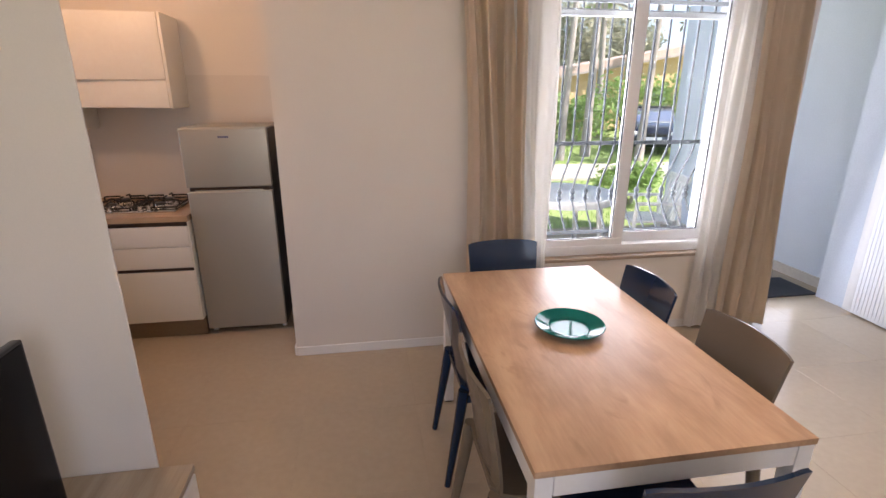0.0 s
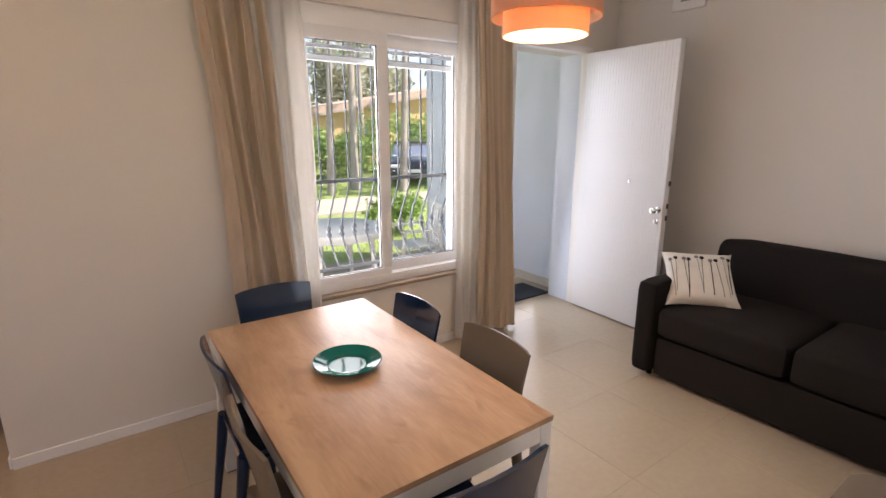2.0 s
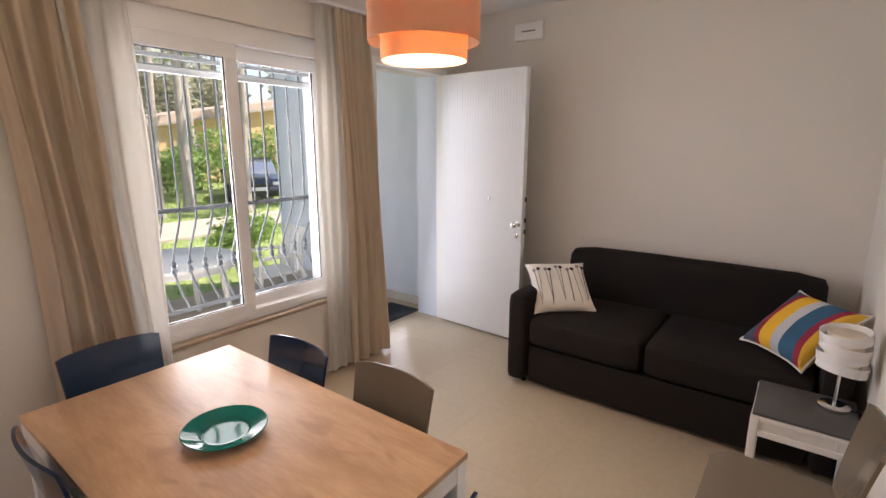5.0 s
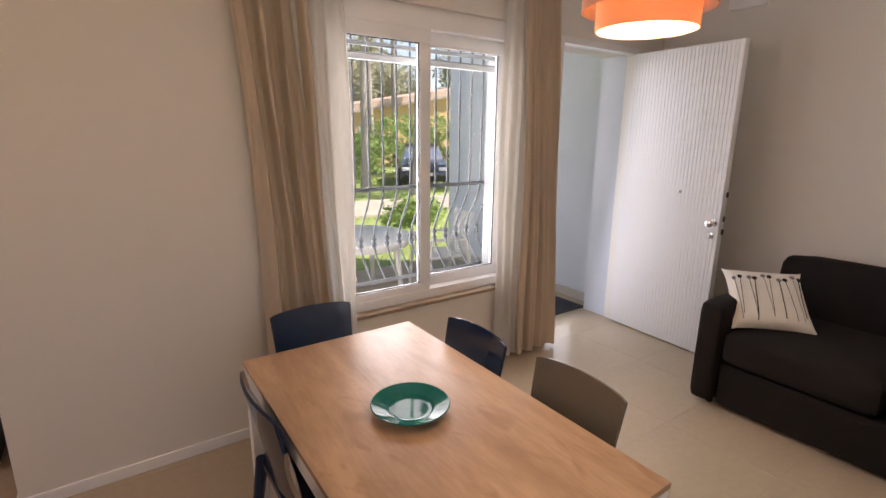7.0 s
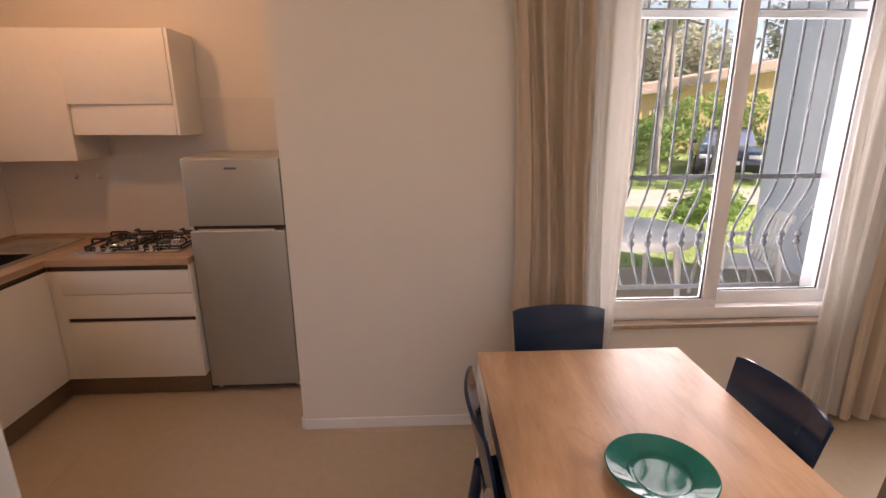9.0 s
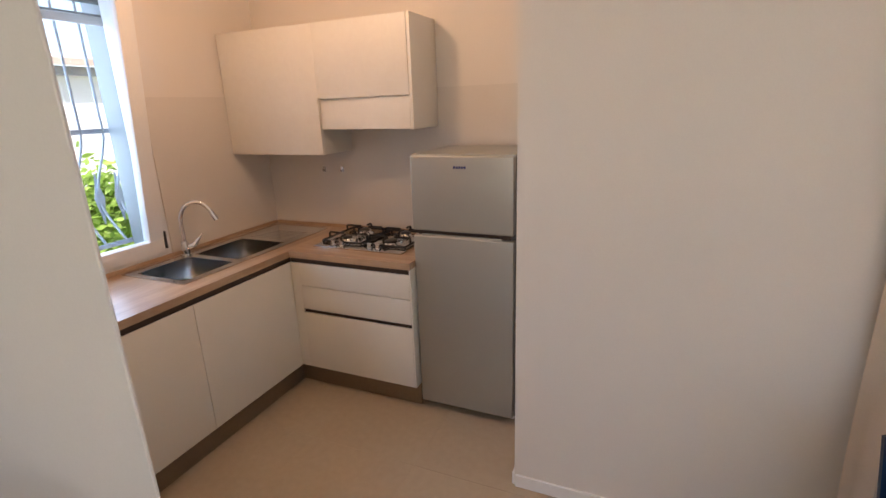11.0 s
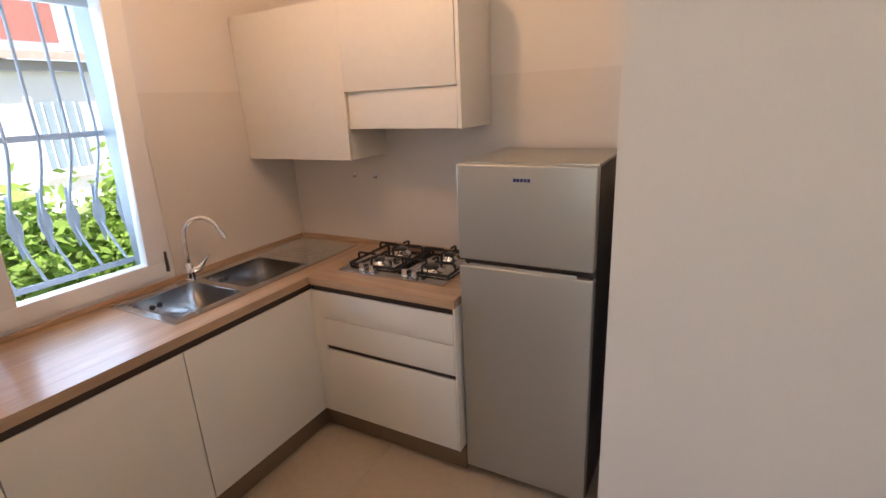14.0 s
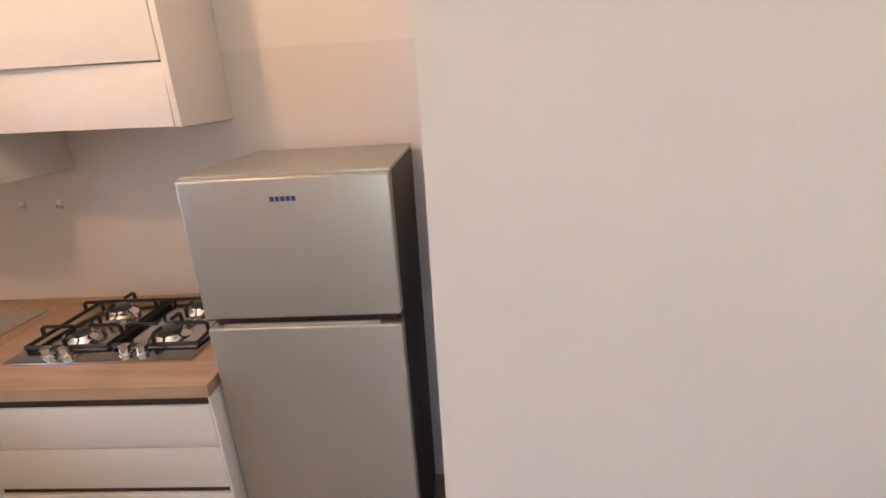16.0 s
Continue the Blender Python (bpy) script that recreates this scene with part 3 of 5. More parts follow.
rose = on_leaf("rose", lathe([(0.0, 0), (0.025, 0), (0.025, 0.006), (0.013, 0.010), (0.0, 0.010)], seg=24), CHROME, "satin chrome rose")
knob = on_leaf("knob", lathe([(0.0, 0.008), (0.010, 0.008), (0.009, 0.046), (0.019, 0.054), (0.027, 0.064), (0.029, 0.074), (0.024, 0.083), (0.012, 0.088), (0.0, 0.089)], seg=28), CHROME, "satin chrome door knob")
for ob in (rose, knob):
    ob.location, ob.rotation_euler = (DLEN - 0.036, -0.018, 1.062), (radians(90), 0, 0)
cyl = on_leaf("lock_cylinder", lathe([(0.0, 0), (0.022, 0), (0.022, 0.008), (0.010, 0.010), (0.0, 0.010)], seg=20), CHROME, "round lock cover")
cyl.location, cyl.rotation_euler = (DLEN - 0.045, -0.018, 0.965), (radians(90), 0, 0)
peep = on_leaf("peephole", lathe([(0.0, 0), (0.013, 0), (0.012, 0.004), (0.0, 0.005)], seg=16), CHROME)
peep.location, peep.rotation_euler = (DLEN - 0.335, -0.018, 1.262), (radians(90), 0, 0)
for z in (0.995, 1.092, 1.27):
    on_leaf("bolt", box(DLEN, 0.020, z - 0.02, DLEN + 0.012, 0.038, z + 0.02, 0.003), BURNER, "dark steel bolt")

mat_ob = solid("doormat", box(3.30, 3.57, 0.0005, 4.06, 3.97, 0.014, 0.004), MATM, "charcoal doormat lying outside the entrance", "doormat")

# -- vent on the east wall
vent = thing("wall_vent", (4.39, 2.55, 2.63), "white plastic wall vent high above the sofa", "vent")
part("cover", box(4.365, 2.42, 2.625, 4.40, 2.69, 2.765, 0.006), WHITEP, vent)
part("slot", box(4.3625, 2.49, 2.690, 4.3645, 2.62, 2.702), INKG, vent, "thin grey slot", False)

# -- pendant lamp
PX, PY = 1.81, 1.66
pend = thing("pendant_lamp", (PX, PY, 2.02), "terracotta double drum pendant lamp, switched on", "pendant lamp")


def drum(r, z0, z1, t=0.003):
    return lathe([(r, z0), (r, z1), (r - t, z1), (r - t, z0), (r, z0)], (PX, PY, 0), 64)


outer = part("outer_shade", drum(0.212, 2.095, 2.335), SHADE, pend, "terracotta fabric drum")
part("lining", drum(0.2085, 2.096, 2.334, 0.001), SHADEIN, outer, "cream lining")
inner = part("inner_shade", drum(0.165, 2.030, 2.270), SHADEPALE, pend, "inner fabric drum, colour paled for bulb glow")
part("lining", drum(0.1615, 2.031, 2.269, 0.001), SHADEIN, inner, "cream lining")
for k in range(3):
    a = k * 2.094 + 0.4
    part("spoke", tube([(PX, PY, 2.30), (PX + 0.207 * math.cos(a), PY + 0.207 * math.sin(a), 2.30)], 0.002, 6), CHROME, pend)
part("socket", lathe([(0.0, 2.255), (0.018, 2.255), (0.020, 2.32), (0.006, 2.335), (0.0, 2.335)], (PX, PY, 0), 20), WHITEP, pend)
part("cable", tube([(PX, PY, 2.33), (PX, PY, CEIL - 0.03)], 0.003, 6), WHITEP, pend)
part("ceiling_rose", lathe([(0.0, CEIL - 0.035), (0.035, CEIL - 0.035), (0.05, CEIL), (0.0, CEIL)], (PX, PY, 0), 24), WHITEP, pend)

# -- kitchen ceiling lamp
KX, KY = -1.32, 3.02
kl = thing("kitchen_pendant", (KX, KY, 2.40), "small white kitchen pendant lamp with a bare bulb, switched on", "pendant lamp")
part("ceiling_rose", lathe([(0.0, CEIL - 0.03), (0.045, CEIL - 0.03), (0.055, CEIL), (0.0, CEIL)], (KX, KY, 0), 28), WHITEP, kl)
part("cable", tube([(KX, KY, CEIL - 0.03), (KX, KY, 2.60)], 0.003, 6), WHITEP, kl)
part("socket", lathe([(0.0, 2.54), (0.020, 2.54), (0.022, 2.60), (0.006, 2.62), (0.0, 2.62)], (KX, KY, 0), 20), WHITEP, kl)

# made-up fixture, out of view, round the hall fill bulb
hl = thing("hall_pendant", (-0.75, -0.75, 2.45), "unseen small white pendant added for the hall fill bulb", "pendant lamp")
part("ceiling_rose", lathe([(0.0, CEIL - 0.03), (0.045, CEIL - 0.03), (0.055, CEIL), (0.0, CEIL)], (-0.75, -0.75, 0), 28), WHITEP, hl)
part("cable", tube([(-0.75, -0.75, CEIL - 0.03), (-0.75, -0.75, 2.66)], 0.003, 6), WHITEP, hl)
part("socket", lathe([(0.0, 2.60), (0.020, 2.60), (0.022, 2.66), (0.006, 2.68), (0.0, 2.68)], (-0.75, -0.75, 0), 20), WHITEP, hl)

# -- dining table
TX0, TX1, TY0, TY1 = 0.635, 1.445, 1.190, 2.612
tab = thing("dining_table", ((TX0 + TX1) / 2, (TY0 + TY1) / 2, 0), "oak-topped dining table on a white steel frame", "table")
part("tabletop", box(TX0, TY0, 0.731, TX1, TY1, 0.752, 0.002), OAK, tab, "oak laminate top")
for n, b in (("apron", (TX0 + .055, TY0 + .004, 0.665, TX1 - .055, TY0 + .03, 0.728)), ("apron", (TX0 + .055, TY1 - .03, 0.665, TX1 - .055, TY1 - .004, 0.728)),
             ("apron", (TX0 + .004, TY0 + .055, 0.665, TX0 + .03, TY1 - .055, 0.728)), ("apron", (TX1 - .03, TY0 + .055, 0.665, TX1 - .004, TY1 - .055, 0.728))):
    part(n, box(b[0], b[1], b[2], b[3], b[4], b[5], 0.003), TABLELEG, tab)
for x in (TX0 + 0.003, TX1 - 0.053):
    for y in (TY0 + 0.003, TY1 - 0.053):
        leg = part("leg", box(x, y, 0.008, x + 0.05, y + 0.05, 0.729, 0.003), TABLELEG, tab)
        part("foot_pad", box(x + .004, y + .004, 0, x + 0.046, y + 0.046, 0.008), BLACKP, leg)

# -- plate
solid("plate", lathe([(0.0000, 0.004), (0.0585, 0.004), (0.0608, 0.0), (0.0686, 0.0), (0.0718, 0.006), (0.1053, 0.014), (0.1326, 0.026), (0.1373, 0.031), (0.1349, 0.034), (0.1287, 0.032), (0.1014, 0.0215), (0.0850, 0.0172), (0.0800, 0.0150), (0.0770, 0.0105), (0.0735, 0.0088), (0.0600, 0.0083), (0.0300, 0.0080), (0.0000, 0.0079)], (1.028, 1.902, 0.752), 72), TEAL, "teal glazed ceramic plate lying on the table", "plate")


# -- chairs: seat towards +y, backrest at -y
def chair(name, mat, label):
    c = thing(name, (0, 0, 0), label, "chair", group="dining chairs")

    def back(u, v):
        s = 2 * u - 1
        half = 0.185 + 0.018 * v
        edge = abs(s) ** 6
        top = 0.850 - 0.008 * s * s
        z = 0.475 + (top - 0.475) * v - 0.006 * abs(s) ** 14 * v
        y = -0.200 - 0.070 * v ** 1.3 + 0.032 * s * s * (0.5 + 0.5 * v)
        return (s * half, y, z)
    part("backrest", sheet(back, 16, 10, 0.011), mat, c)

    def seat(u, v):
        s = 2 * u - 1
        half = 0.200 + 0.020 * v - 0.05 * abs(2 * v - 1) ** 8
        dip = 0.012 * (1 - s * s) * (1 - (2 * v - 1) ** 2)
        return (s * half, -0.205 + 0.425 * v, 0.462 - dip - 0.018 * max(0.0, v - 0.85) / 0.15)
    st = sheet(lambda u, v: seat(1 - u, v), 14, 14, 0.020)
    part("seat", st, mat, c)

    def legs(x, y0, y1, x1, z1, n):
        part(n, tube([(x, y0, z1), (x + (x1 - x) * .35, y0 + (y1 - y0) * .3, z1 * .68), (x + (x1 - x) * .7, y0 + (y1 - y0) * .66, z1 * .34), (x1, y1, 0.004)], [0.024, 0.022, 0.018, 0.014], 10), mat, c)
    for s in (-1, 1):
        legs(s * 0.178, 0.175, 0.200, s * 0.198, 0.452, "front_leg")
        legs(s * 0.178, -0.195, -0.265, s * 0.195, 0.470, "rear_leg")
        part("side_rail", box(s * 0.185 - 0.010, -0.19, 0.415, s * 0.185 + 0.010, 0.17, 0.445, 0.006), mat, c)
    return c


nav = chair("dining_chair", NAVY, "glossy navy plastic chair pushed under the table")
nav.matrix_basis = pose(1.015, 2.585, 0, 0, 0, 180)
copy_thing(nav, pose(1.290, 2.165, 0, 0, 0, 90))
copy_thing(nav, pose(0.815, 2.150, 0, 0, 0, -90))
copy_thing(nav, pose(1.015, 1.245, 0, 0, 0, 0))
tau = chair("dining_chair", TAUPE, "glossy taupe plastic chair pushed under the table")
tau.matrix_basis = pose(1.335, 1.630, 0, 0, 0, 90)
copy_thing(tau, pose(0.800, 1.590, 0, 0, 0, -90))
tagged(copy_thing(tau, pose(2.22, 0.385, 0, 0, 0, 0)), "taupe plastic chair standing alone beside the wall")

# -- sofa
so = thing("sofa", (3.72, 1.10, 0), "dark brown fabric two-seat sofa with block arms", "sofa")


def cushion(x0, y0, z0, x1, y1, z1, r, puff=0.0):
    bm = box(x0, y0, z0, x1, y1, z1)
    bmesh.ops.subdivide_edges(bm, edges=bm.edges[:], cuts=9, use_grid_fill=True)
    c = Vector(((x0 + x1) / 2, (y0 + y1) / 2, (z0 + z1) / 2))
    h = Vector(((x1 - x0) / 2, (y1 - y0) / 2, (z1 - z0) / 2))
    for v in bm.verts:
        d = v.co - c
        q = Vector((max(-h.x + r, min(h.x - r, d.x)), max(-h.y + r, min(h.y - r, d.y)), max(-h.z + r, min(h.z - r, d.z))))
        e = d - q
        if e.length > 1e-6:
            v.co = c + q + e.normalized() * r
        k = (1 - (d.x / h.x) ** 2) * (1 - (d.y / h.y) ** 2)
        if puff and abs(d.z) > h.z - 1e-4:
            v.co.z += math.copysign(puff * max(0, k), d.z)
        v.co += Vector((0, 0, 0.003)) * noise.noise(v.co * 6)
    return bm


part("base", cushion(3.265, 0.255, 0.032, 4.15, 1.895, 0.315, 0.025), SOFA, so)
part("seat_cushion", cushion(3.235, 1.118, 0.318, 4.02, 1.892, 0.535, 0.055, 0.012), SOFA, so)
part("seat_cushion", cushion(3.235, 0.258, 0.318, 4.02, 1.112, 0.535, 0.055, 0.012), SOFA, so)
bk = cushion(4.00, 0.235, 0.30, 4.27, 1.955, 0.885, 0.07, 0.01)
for v in bk.verts:
    v.co.x += 0.10 * max(0, (v.co.z - 0.50)) / 0.4 * (1 if v.co.x < 4.13 else 0.35)
part("backrest", bk, SOFA, so)
for y0, y1 in ((1.900, 2.050), (0.105, 0.250)):
    part("arm", cushion(3.225, y0, 0.034, 4.21, y1, 0.690, 0.045), SOFA, so)
for x in (3.33, 4.08):
    for y in (0.20, 1.95):
        part("foot", lathe([(0.0, 0), (0.018, 0), (0.024, 0.040), (0.0, 0.040)], (x, y, 0), 16), BLACKP, so)


# -- cushions on the sofa
def pillow(name, size, thick, mat, label, m):
    def f(side):
        def g(u, v):
            a, b = 2 * u - 1, 2 * v - 1
            k = max(0.0, (1 - a ** 4) * (1 - b ** 4)) ** 0.5
            pinch = 1 - 0.12 * (1 - abs(a) ** 3) * abs(b) ** 3 - 0.0
            pinch2 = 1 - 0.12 * (1 - abs(b) ** 3) * abs(a) ** 3
            w = 0.006 * noise.noise(Vector((a * 3, b * 3, side))) * k
            return (a * size / 2 * pinch2, side * (thick / 2 * k + 0.0008) + w, b * size / 2 * pinch)
        return g
    bm = sheet(f(1), 24, 24)
    join(bm, sheet(f(-1), 24, 24))
    bmesh.ops.remove_doubles(bm, verts=bm.verts, dist=0.0018)
    ob = new(name, mesh_of(name, bm, mat, True))
    ob.matrix_world = m
    return tagged(ob, label, "cushion", "sofa cushions"), f


def leant(along, up):
    """The turn of a cushion whose lower edge runs along and whose face rises to up."""
    x, z = Vector(along).normalized(), Vector(up)
    z = (z - x * z.dot(x)).normalized()
    m = Matrix((x, z.cross(x), z)).transposed().to_4x4()
    return m


def lean_at(corner, along, up, size):
    m = leant(along, up)
    c = Vector(corner) + (m.to_3x3() @ Vector((1, 0, 1))) * size / 2
    return Matrix.Translation(c) @ m


WP = lean_at((3.312, 1.877, 0.535), (0.648, -0.762, 0.0), (1.31, 0.479, 1.0), 0.47)
wp, wf = pillow("cushion", 0.47, 0.13, PILLOWW, "white cushion printed with dark thin poppy stems", WP)
rr = random.Random(4)
for k in range(10):
    a = -0.8 + 1.6 * k / 9 + rr.uniform(-.04, .04)
    hi, lo, lean = rr.uniform(0.52, 0.70), rr.uniform(-0.9, -0.6), rr.uniform(-.08, .08)
    pts = []
    for i in range(9):
        b = lo + (hi - lo) * i / 8
        p = Vector(wf(-1)((a + lean * (b - hi) + 1) / 2, (b + 1) / 2))
        pts.append(p + Vector((0, -0.0005, 0)))
    st = new("stem", mesh_of("stem", tube(pts, 0.0018 if k % 3 else 0.0030, 5), INK if k % 4 else INKG, True))
    st.parent = wp
    c = pts[-1]
    head = lathe([(0.0, -0.004), (0.012, -0.003), (0.015, 0.0), (0.012, 0.003), (0.0, 0.004)], (0, 0, 0), 12)
    hd = new("flower_head", mesh_of("flower_head", turned(head, Matrix.Translation(c) @ Matrix.Rotation(radians(90), 4, "X")), INK if k % 2 else INKG, True))
    hd.parent = wp
sp, sf = pillow("cushion", 0.46, 0.14, STRIPED, "cushion with broad mustard, blue, grey and maroon stripes", lean_at((3.630, 0.640, 0.555), (-0.737, -0.675, 0.0), (0.782, -0.871, 1.0), 0.46))
rim = [(a / 12, 0.0) for a in range(12)] + [(1.0, a / 12) for a in range(12)] + [(1 - a / 12, 1.0) for a in range(12)] + [(0.0, 1 - a / 12) for a in range(13)]
pip = new("piping", mesh_of("piping", tube([sf(-1)(u, v) for u, v in rim], 0.0065, 8), PILLOWW, True))
pip.parent = sp
tagged(pip, "white edge piping")

# -- side table and table lamp
sx0, sx1, sy0, sy1, sz = 2.80, 3.215, 0.10, 0.505, 0.50
st = thing("side_table", ((sx0 + sx1) / 2, (sy0 + sy1) / 2, 0), "white metal side table with a dark grey top", "side table")
part("top", box(sx0 + .006, sy0 + .006, sz - 0.012, sx1 - .006, sy1 - .006, sz, 0.002), GREYTOP, st, "dark grey top")
for x in (sx0, sx1 - 0.032):
    for y in (sy0, sy1 - 0.032):
        part("leg", box(x, y, 0, x + 0.032, y + 0.032, sz - 0.014, 0.003), TABLELEG, st)
for z0, z1 in ((sz - 0.036, sz - 0.014), (sz - 0.112, sz - 0.084)):
    part("rail", box(sx0 + .033, sy0 + .002, z0, sx1 - .033, sy0 + .028, z1, 0.003), TABLELEG, st)
    part("rail", box(sx0 + .033, sy1 - .028, z0, sx1 - .033, sy1 - .002, z1, 0.003), TABLELEG, st)
    part("rail", box(sx0 + .002, sy0 + .033, z0, sx0 + .028, sy1 - .033, z1, 0.003), TABLELEG, st)
    part("rail", box(sx1 - .028, sy0 + .033, z0, sx1 - .002, sy1 - .033, z1, 0.003), TABLELEG, st)
part("apron", box(sx0 + .034, sy1 - .012, sz - 0.084, sx1 - .034, sy1 - .007, sz - 0.036), TABLELEG, st)
part("apron", box(sx0 + .013, sy0 + .034, sz - 0.084, sx0 + .018, sy1 - .034, sz - 0.036), TABLELEG, st)
for k in range(1, 5):
    y = sy0 + (sy1 - sy0) * k / 5
    part("divider", box(sx0 + .006, y - .004, sz - 0.084, sx0 + .020, y + .004, sz - 0.036), TABLELEG, st)
    part("divider", box(sx0 + (sx1 - sx0) * k / 5 - .004, sy1 - .020, sz - 0.084, sx0 + (sx1 - sx0) * k / 5 + .004, sy1 - .006, sz - 0.036), TABLELEG, st)

lx, ly = 3.075, 0.195
tl = thing("table_lamp", (lx, ly, sz), "white banded table lamp with a chrome foot", "table lamp")
part("foot", lathe([(0.0, 0.0), (0.062, 0.0), (0.064, 0.003), (0.064, 0.018), (0.060, 0.021), (0.0, 0.022)], (lx, ly, sz), 48), CHROME, tl, "round polished chrome foot")
part("stem", lathe([(0.0, 0.02), (0.007, 0.02), (0.007, 0.24), (0.0, 0.24)], (lx, ly, sz), 16), CHROME, tl)
for k in range(4):
    z = sz + 0.195 + k * 0.050
    bm = lathe([(0.098, 0), (0.098, 0.046), (0.0955, 0.046), (0.0955, 0), (0.098, 0)], (0, 0, 0), 48)
    turned(bm, Matrix.Translation((lx, ly, z)) @ Euler((radians(7 * (-1) ** k), radians(5 * (-1) ** (k // 2)), 0)).to_matrix().to_4x4())
    part("band", bm, WHITEP, tl, "white plastic shade band")
part("diffuser", lathe([(0.0, 0.21), (0.072, 0.21), (0.072, 0.38), (0.0, 0.38)], (lx, ly, sz), 32), SHADEIN, tl)
part("cable", tube([(lx, ly - 0.06, sz + .006), (lx + .02, ly - 0.12, sz + .005), (lx + .05, sy0 - .006, sz), (lx + .05, sy0 - 0.02, sz - .1), (lx + .05, sy0 - 0.022, 0.02)], 0.003, 6), BLACKP, tl)

# -- television and its unit
tu = thing("tv_unit", (-0.72, 1.10, 0), "low television unit with a grey oak top and white fronts", "tv unit")
part("body", box(-1.03, 0.32, 0.04, -0.440, 1.875, 0.292, 0.003), WHITEP, tu)
part("top", box(-1.035, 0.31, 0.294, -0.428, 1.886, 0.320, 0.002), UNITWOOD, tu, "grey oak top")
part("plinth", box(-1.01, 0.34, 0, -0.48, 1.75, 0.04), BLACKP, tu)
for k in range(3):
    d = part("drawer", box(-0.440, 0.325 + k * 0.517, 0.046, -0.424, 0.325 + k * 0.517 + 0.511, 0.288, 0.003), WHITEP, tu)
tv = thing("television", (-0.76, 1.2, 0.320), "black flat-screen television standing on the low unit", "television")
part("screen_case", box(-0.785, 0.66, 0.377, -0.755, 1.712, 0.962, 0.006), BLACKP, tv)
part("screen", box(-0.755, 0.672, 0.392, -0.753, 1.700, 0.950), SCREEN, tv, "dark glossy screen", False)
for y in (0.86, 1.5):
    part("stand_foot", box(-0.86, y - .012, 0.320, -0.68, y + .012, 0.334, 0.004), BLACKP, tv)
    part("stand_post", box(-0.782, y - .010, 0.332, -0.760, y + .010, 0.380), BLACKP, tv)


# -- kitchen base cabinets
KZ, KT = 0.885, 0.038
FX, FY = -1.700, 3.578      # faces of the two runs of fronts


def base_unit(name, axis, lo, hi, fronts, label):
    """A cabinet carcass with its fronts; axis y: fronts face +x, axis x: fronts face -y."""
    if axis == "y":
        c = thing(name, (-2.0, (lo + hi) / 2, 0), label, "kitchen cabinet", "base cabinets")
        part("body", box(-2.295, lo + .001, 0.140, FX - 0.022, hi - .001, 0.70 if hi > 3 else KZ - KT, 0.001), FRONT, c, "", False)
        for z0, z1 in fronts:
            part("door", box(FX - 0.020, lo + 0.002, z0, FX, hi - 0.002, z1, 0.0015), FRONT, c)
    else:
        c = thing(name, ((lo + hi) / 2, 3.87, 0), label, "kitchen cabinet", "base cabinets")
        part("body", box(lo + .001, FY + 0.022, 0.140, hi - .001, 4.164, KZ - KT, 0.001), FRONT, c, "", False)
        for z0, z1 in fronts:
            part("drawer_front", box(lo + 0.0004, FY, z0, hi - 0.002, FY + 0.020, z1, 0.0008), FRONT, c)
    return c


for lo, hi in ((1.998, 2.318), (2.318, 2.900), (2.900, 3.575)):
    base_unit("base_cabinet", "y", lo, hi, ((0.140, 0.815),), "ivory kitchen base cabinet with a plain handleless door")
drawers = base_unit("drawer_cabinet", "x", -1.640, -0.914, ((0.140, 0.502), (0.528, 0.672), (0.676, 0.815)), "ivory handleless drawer cabinet under the hob")
part("grip_groove", box(-1.640, FY + 0.012, 0.503, -0.914, FY + 0.0215, 0.527), SHADOWGAP, drawers, "dark recessed grip groove", False)
corner = thing("corner_filler", (-1.67, 3.60, 0), "ivory filler in the corner of the base cabinets", "kitchen cabinet", "base cabinets")
part("panel", box(-1.699, FY, 0.140, -1.6397, FY + 0.020, 0.815), FRONT, corner)
part("panel", box(FX - 0.019, 3.576, 0.140, FX - .001, FY + .030, 0.815, 0.001), FRONT, corner)
side = solid("end_panel", box(-0.913, FY - 0.001, 0.140, -0.905, 4.164, KZ - KT, 0.001), FRONT, "ivory end panel between drawers and fridge", "cabinet panel")
gr = thing("grip_channel", (-1.7, 3.4, 0.815), "dark bronze grip channel under the worktop", "grip channel")
part("channel", box(FX - 0.021, 1.998, 0.816, FX - 0.006, 3.590, KZ - KT - .001), SHADOWGAP, gr, "", False)
part("channel", box(-1.700, FY + 0.008, 0.816, -0.914, FY + 0.021, KZ - KT - .001), SHADOWGAP, gr, "", False)
pl = thing("kitchen_plinth", (-1.75, 3.5, 0), "bronze plinth under the base cabinets", "plinth")
part("board", box(-1.765, 1.998, 0, -1.750, 3.650, 0.138), PLINTH, pl)
part("board", box(-1.750, 3.635, 0, -0.905, 3.650, 0.138), PLINTH, pl)

# worktop, cut out for the sink bowls and the hob
wt = thing("worktop", (-2.0, 3.2, KZ - KT), "oak laminate corner worktop", "worktop")
SX0, SX1, SY0, SY1 = -2.255, -1.800, 2.950, 4.095


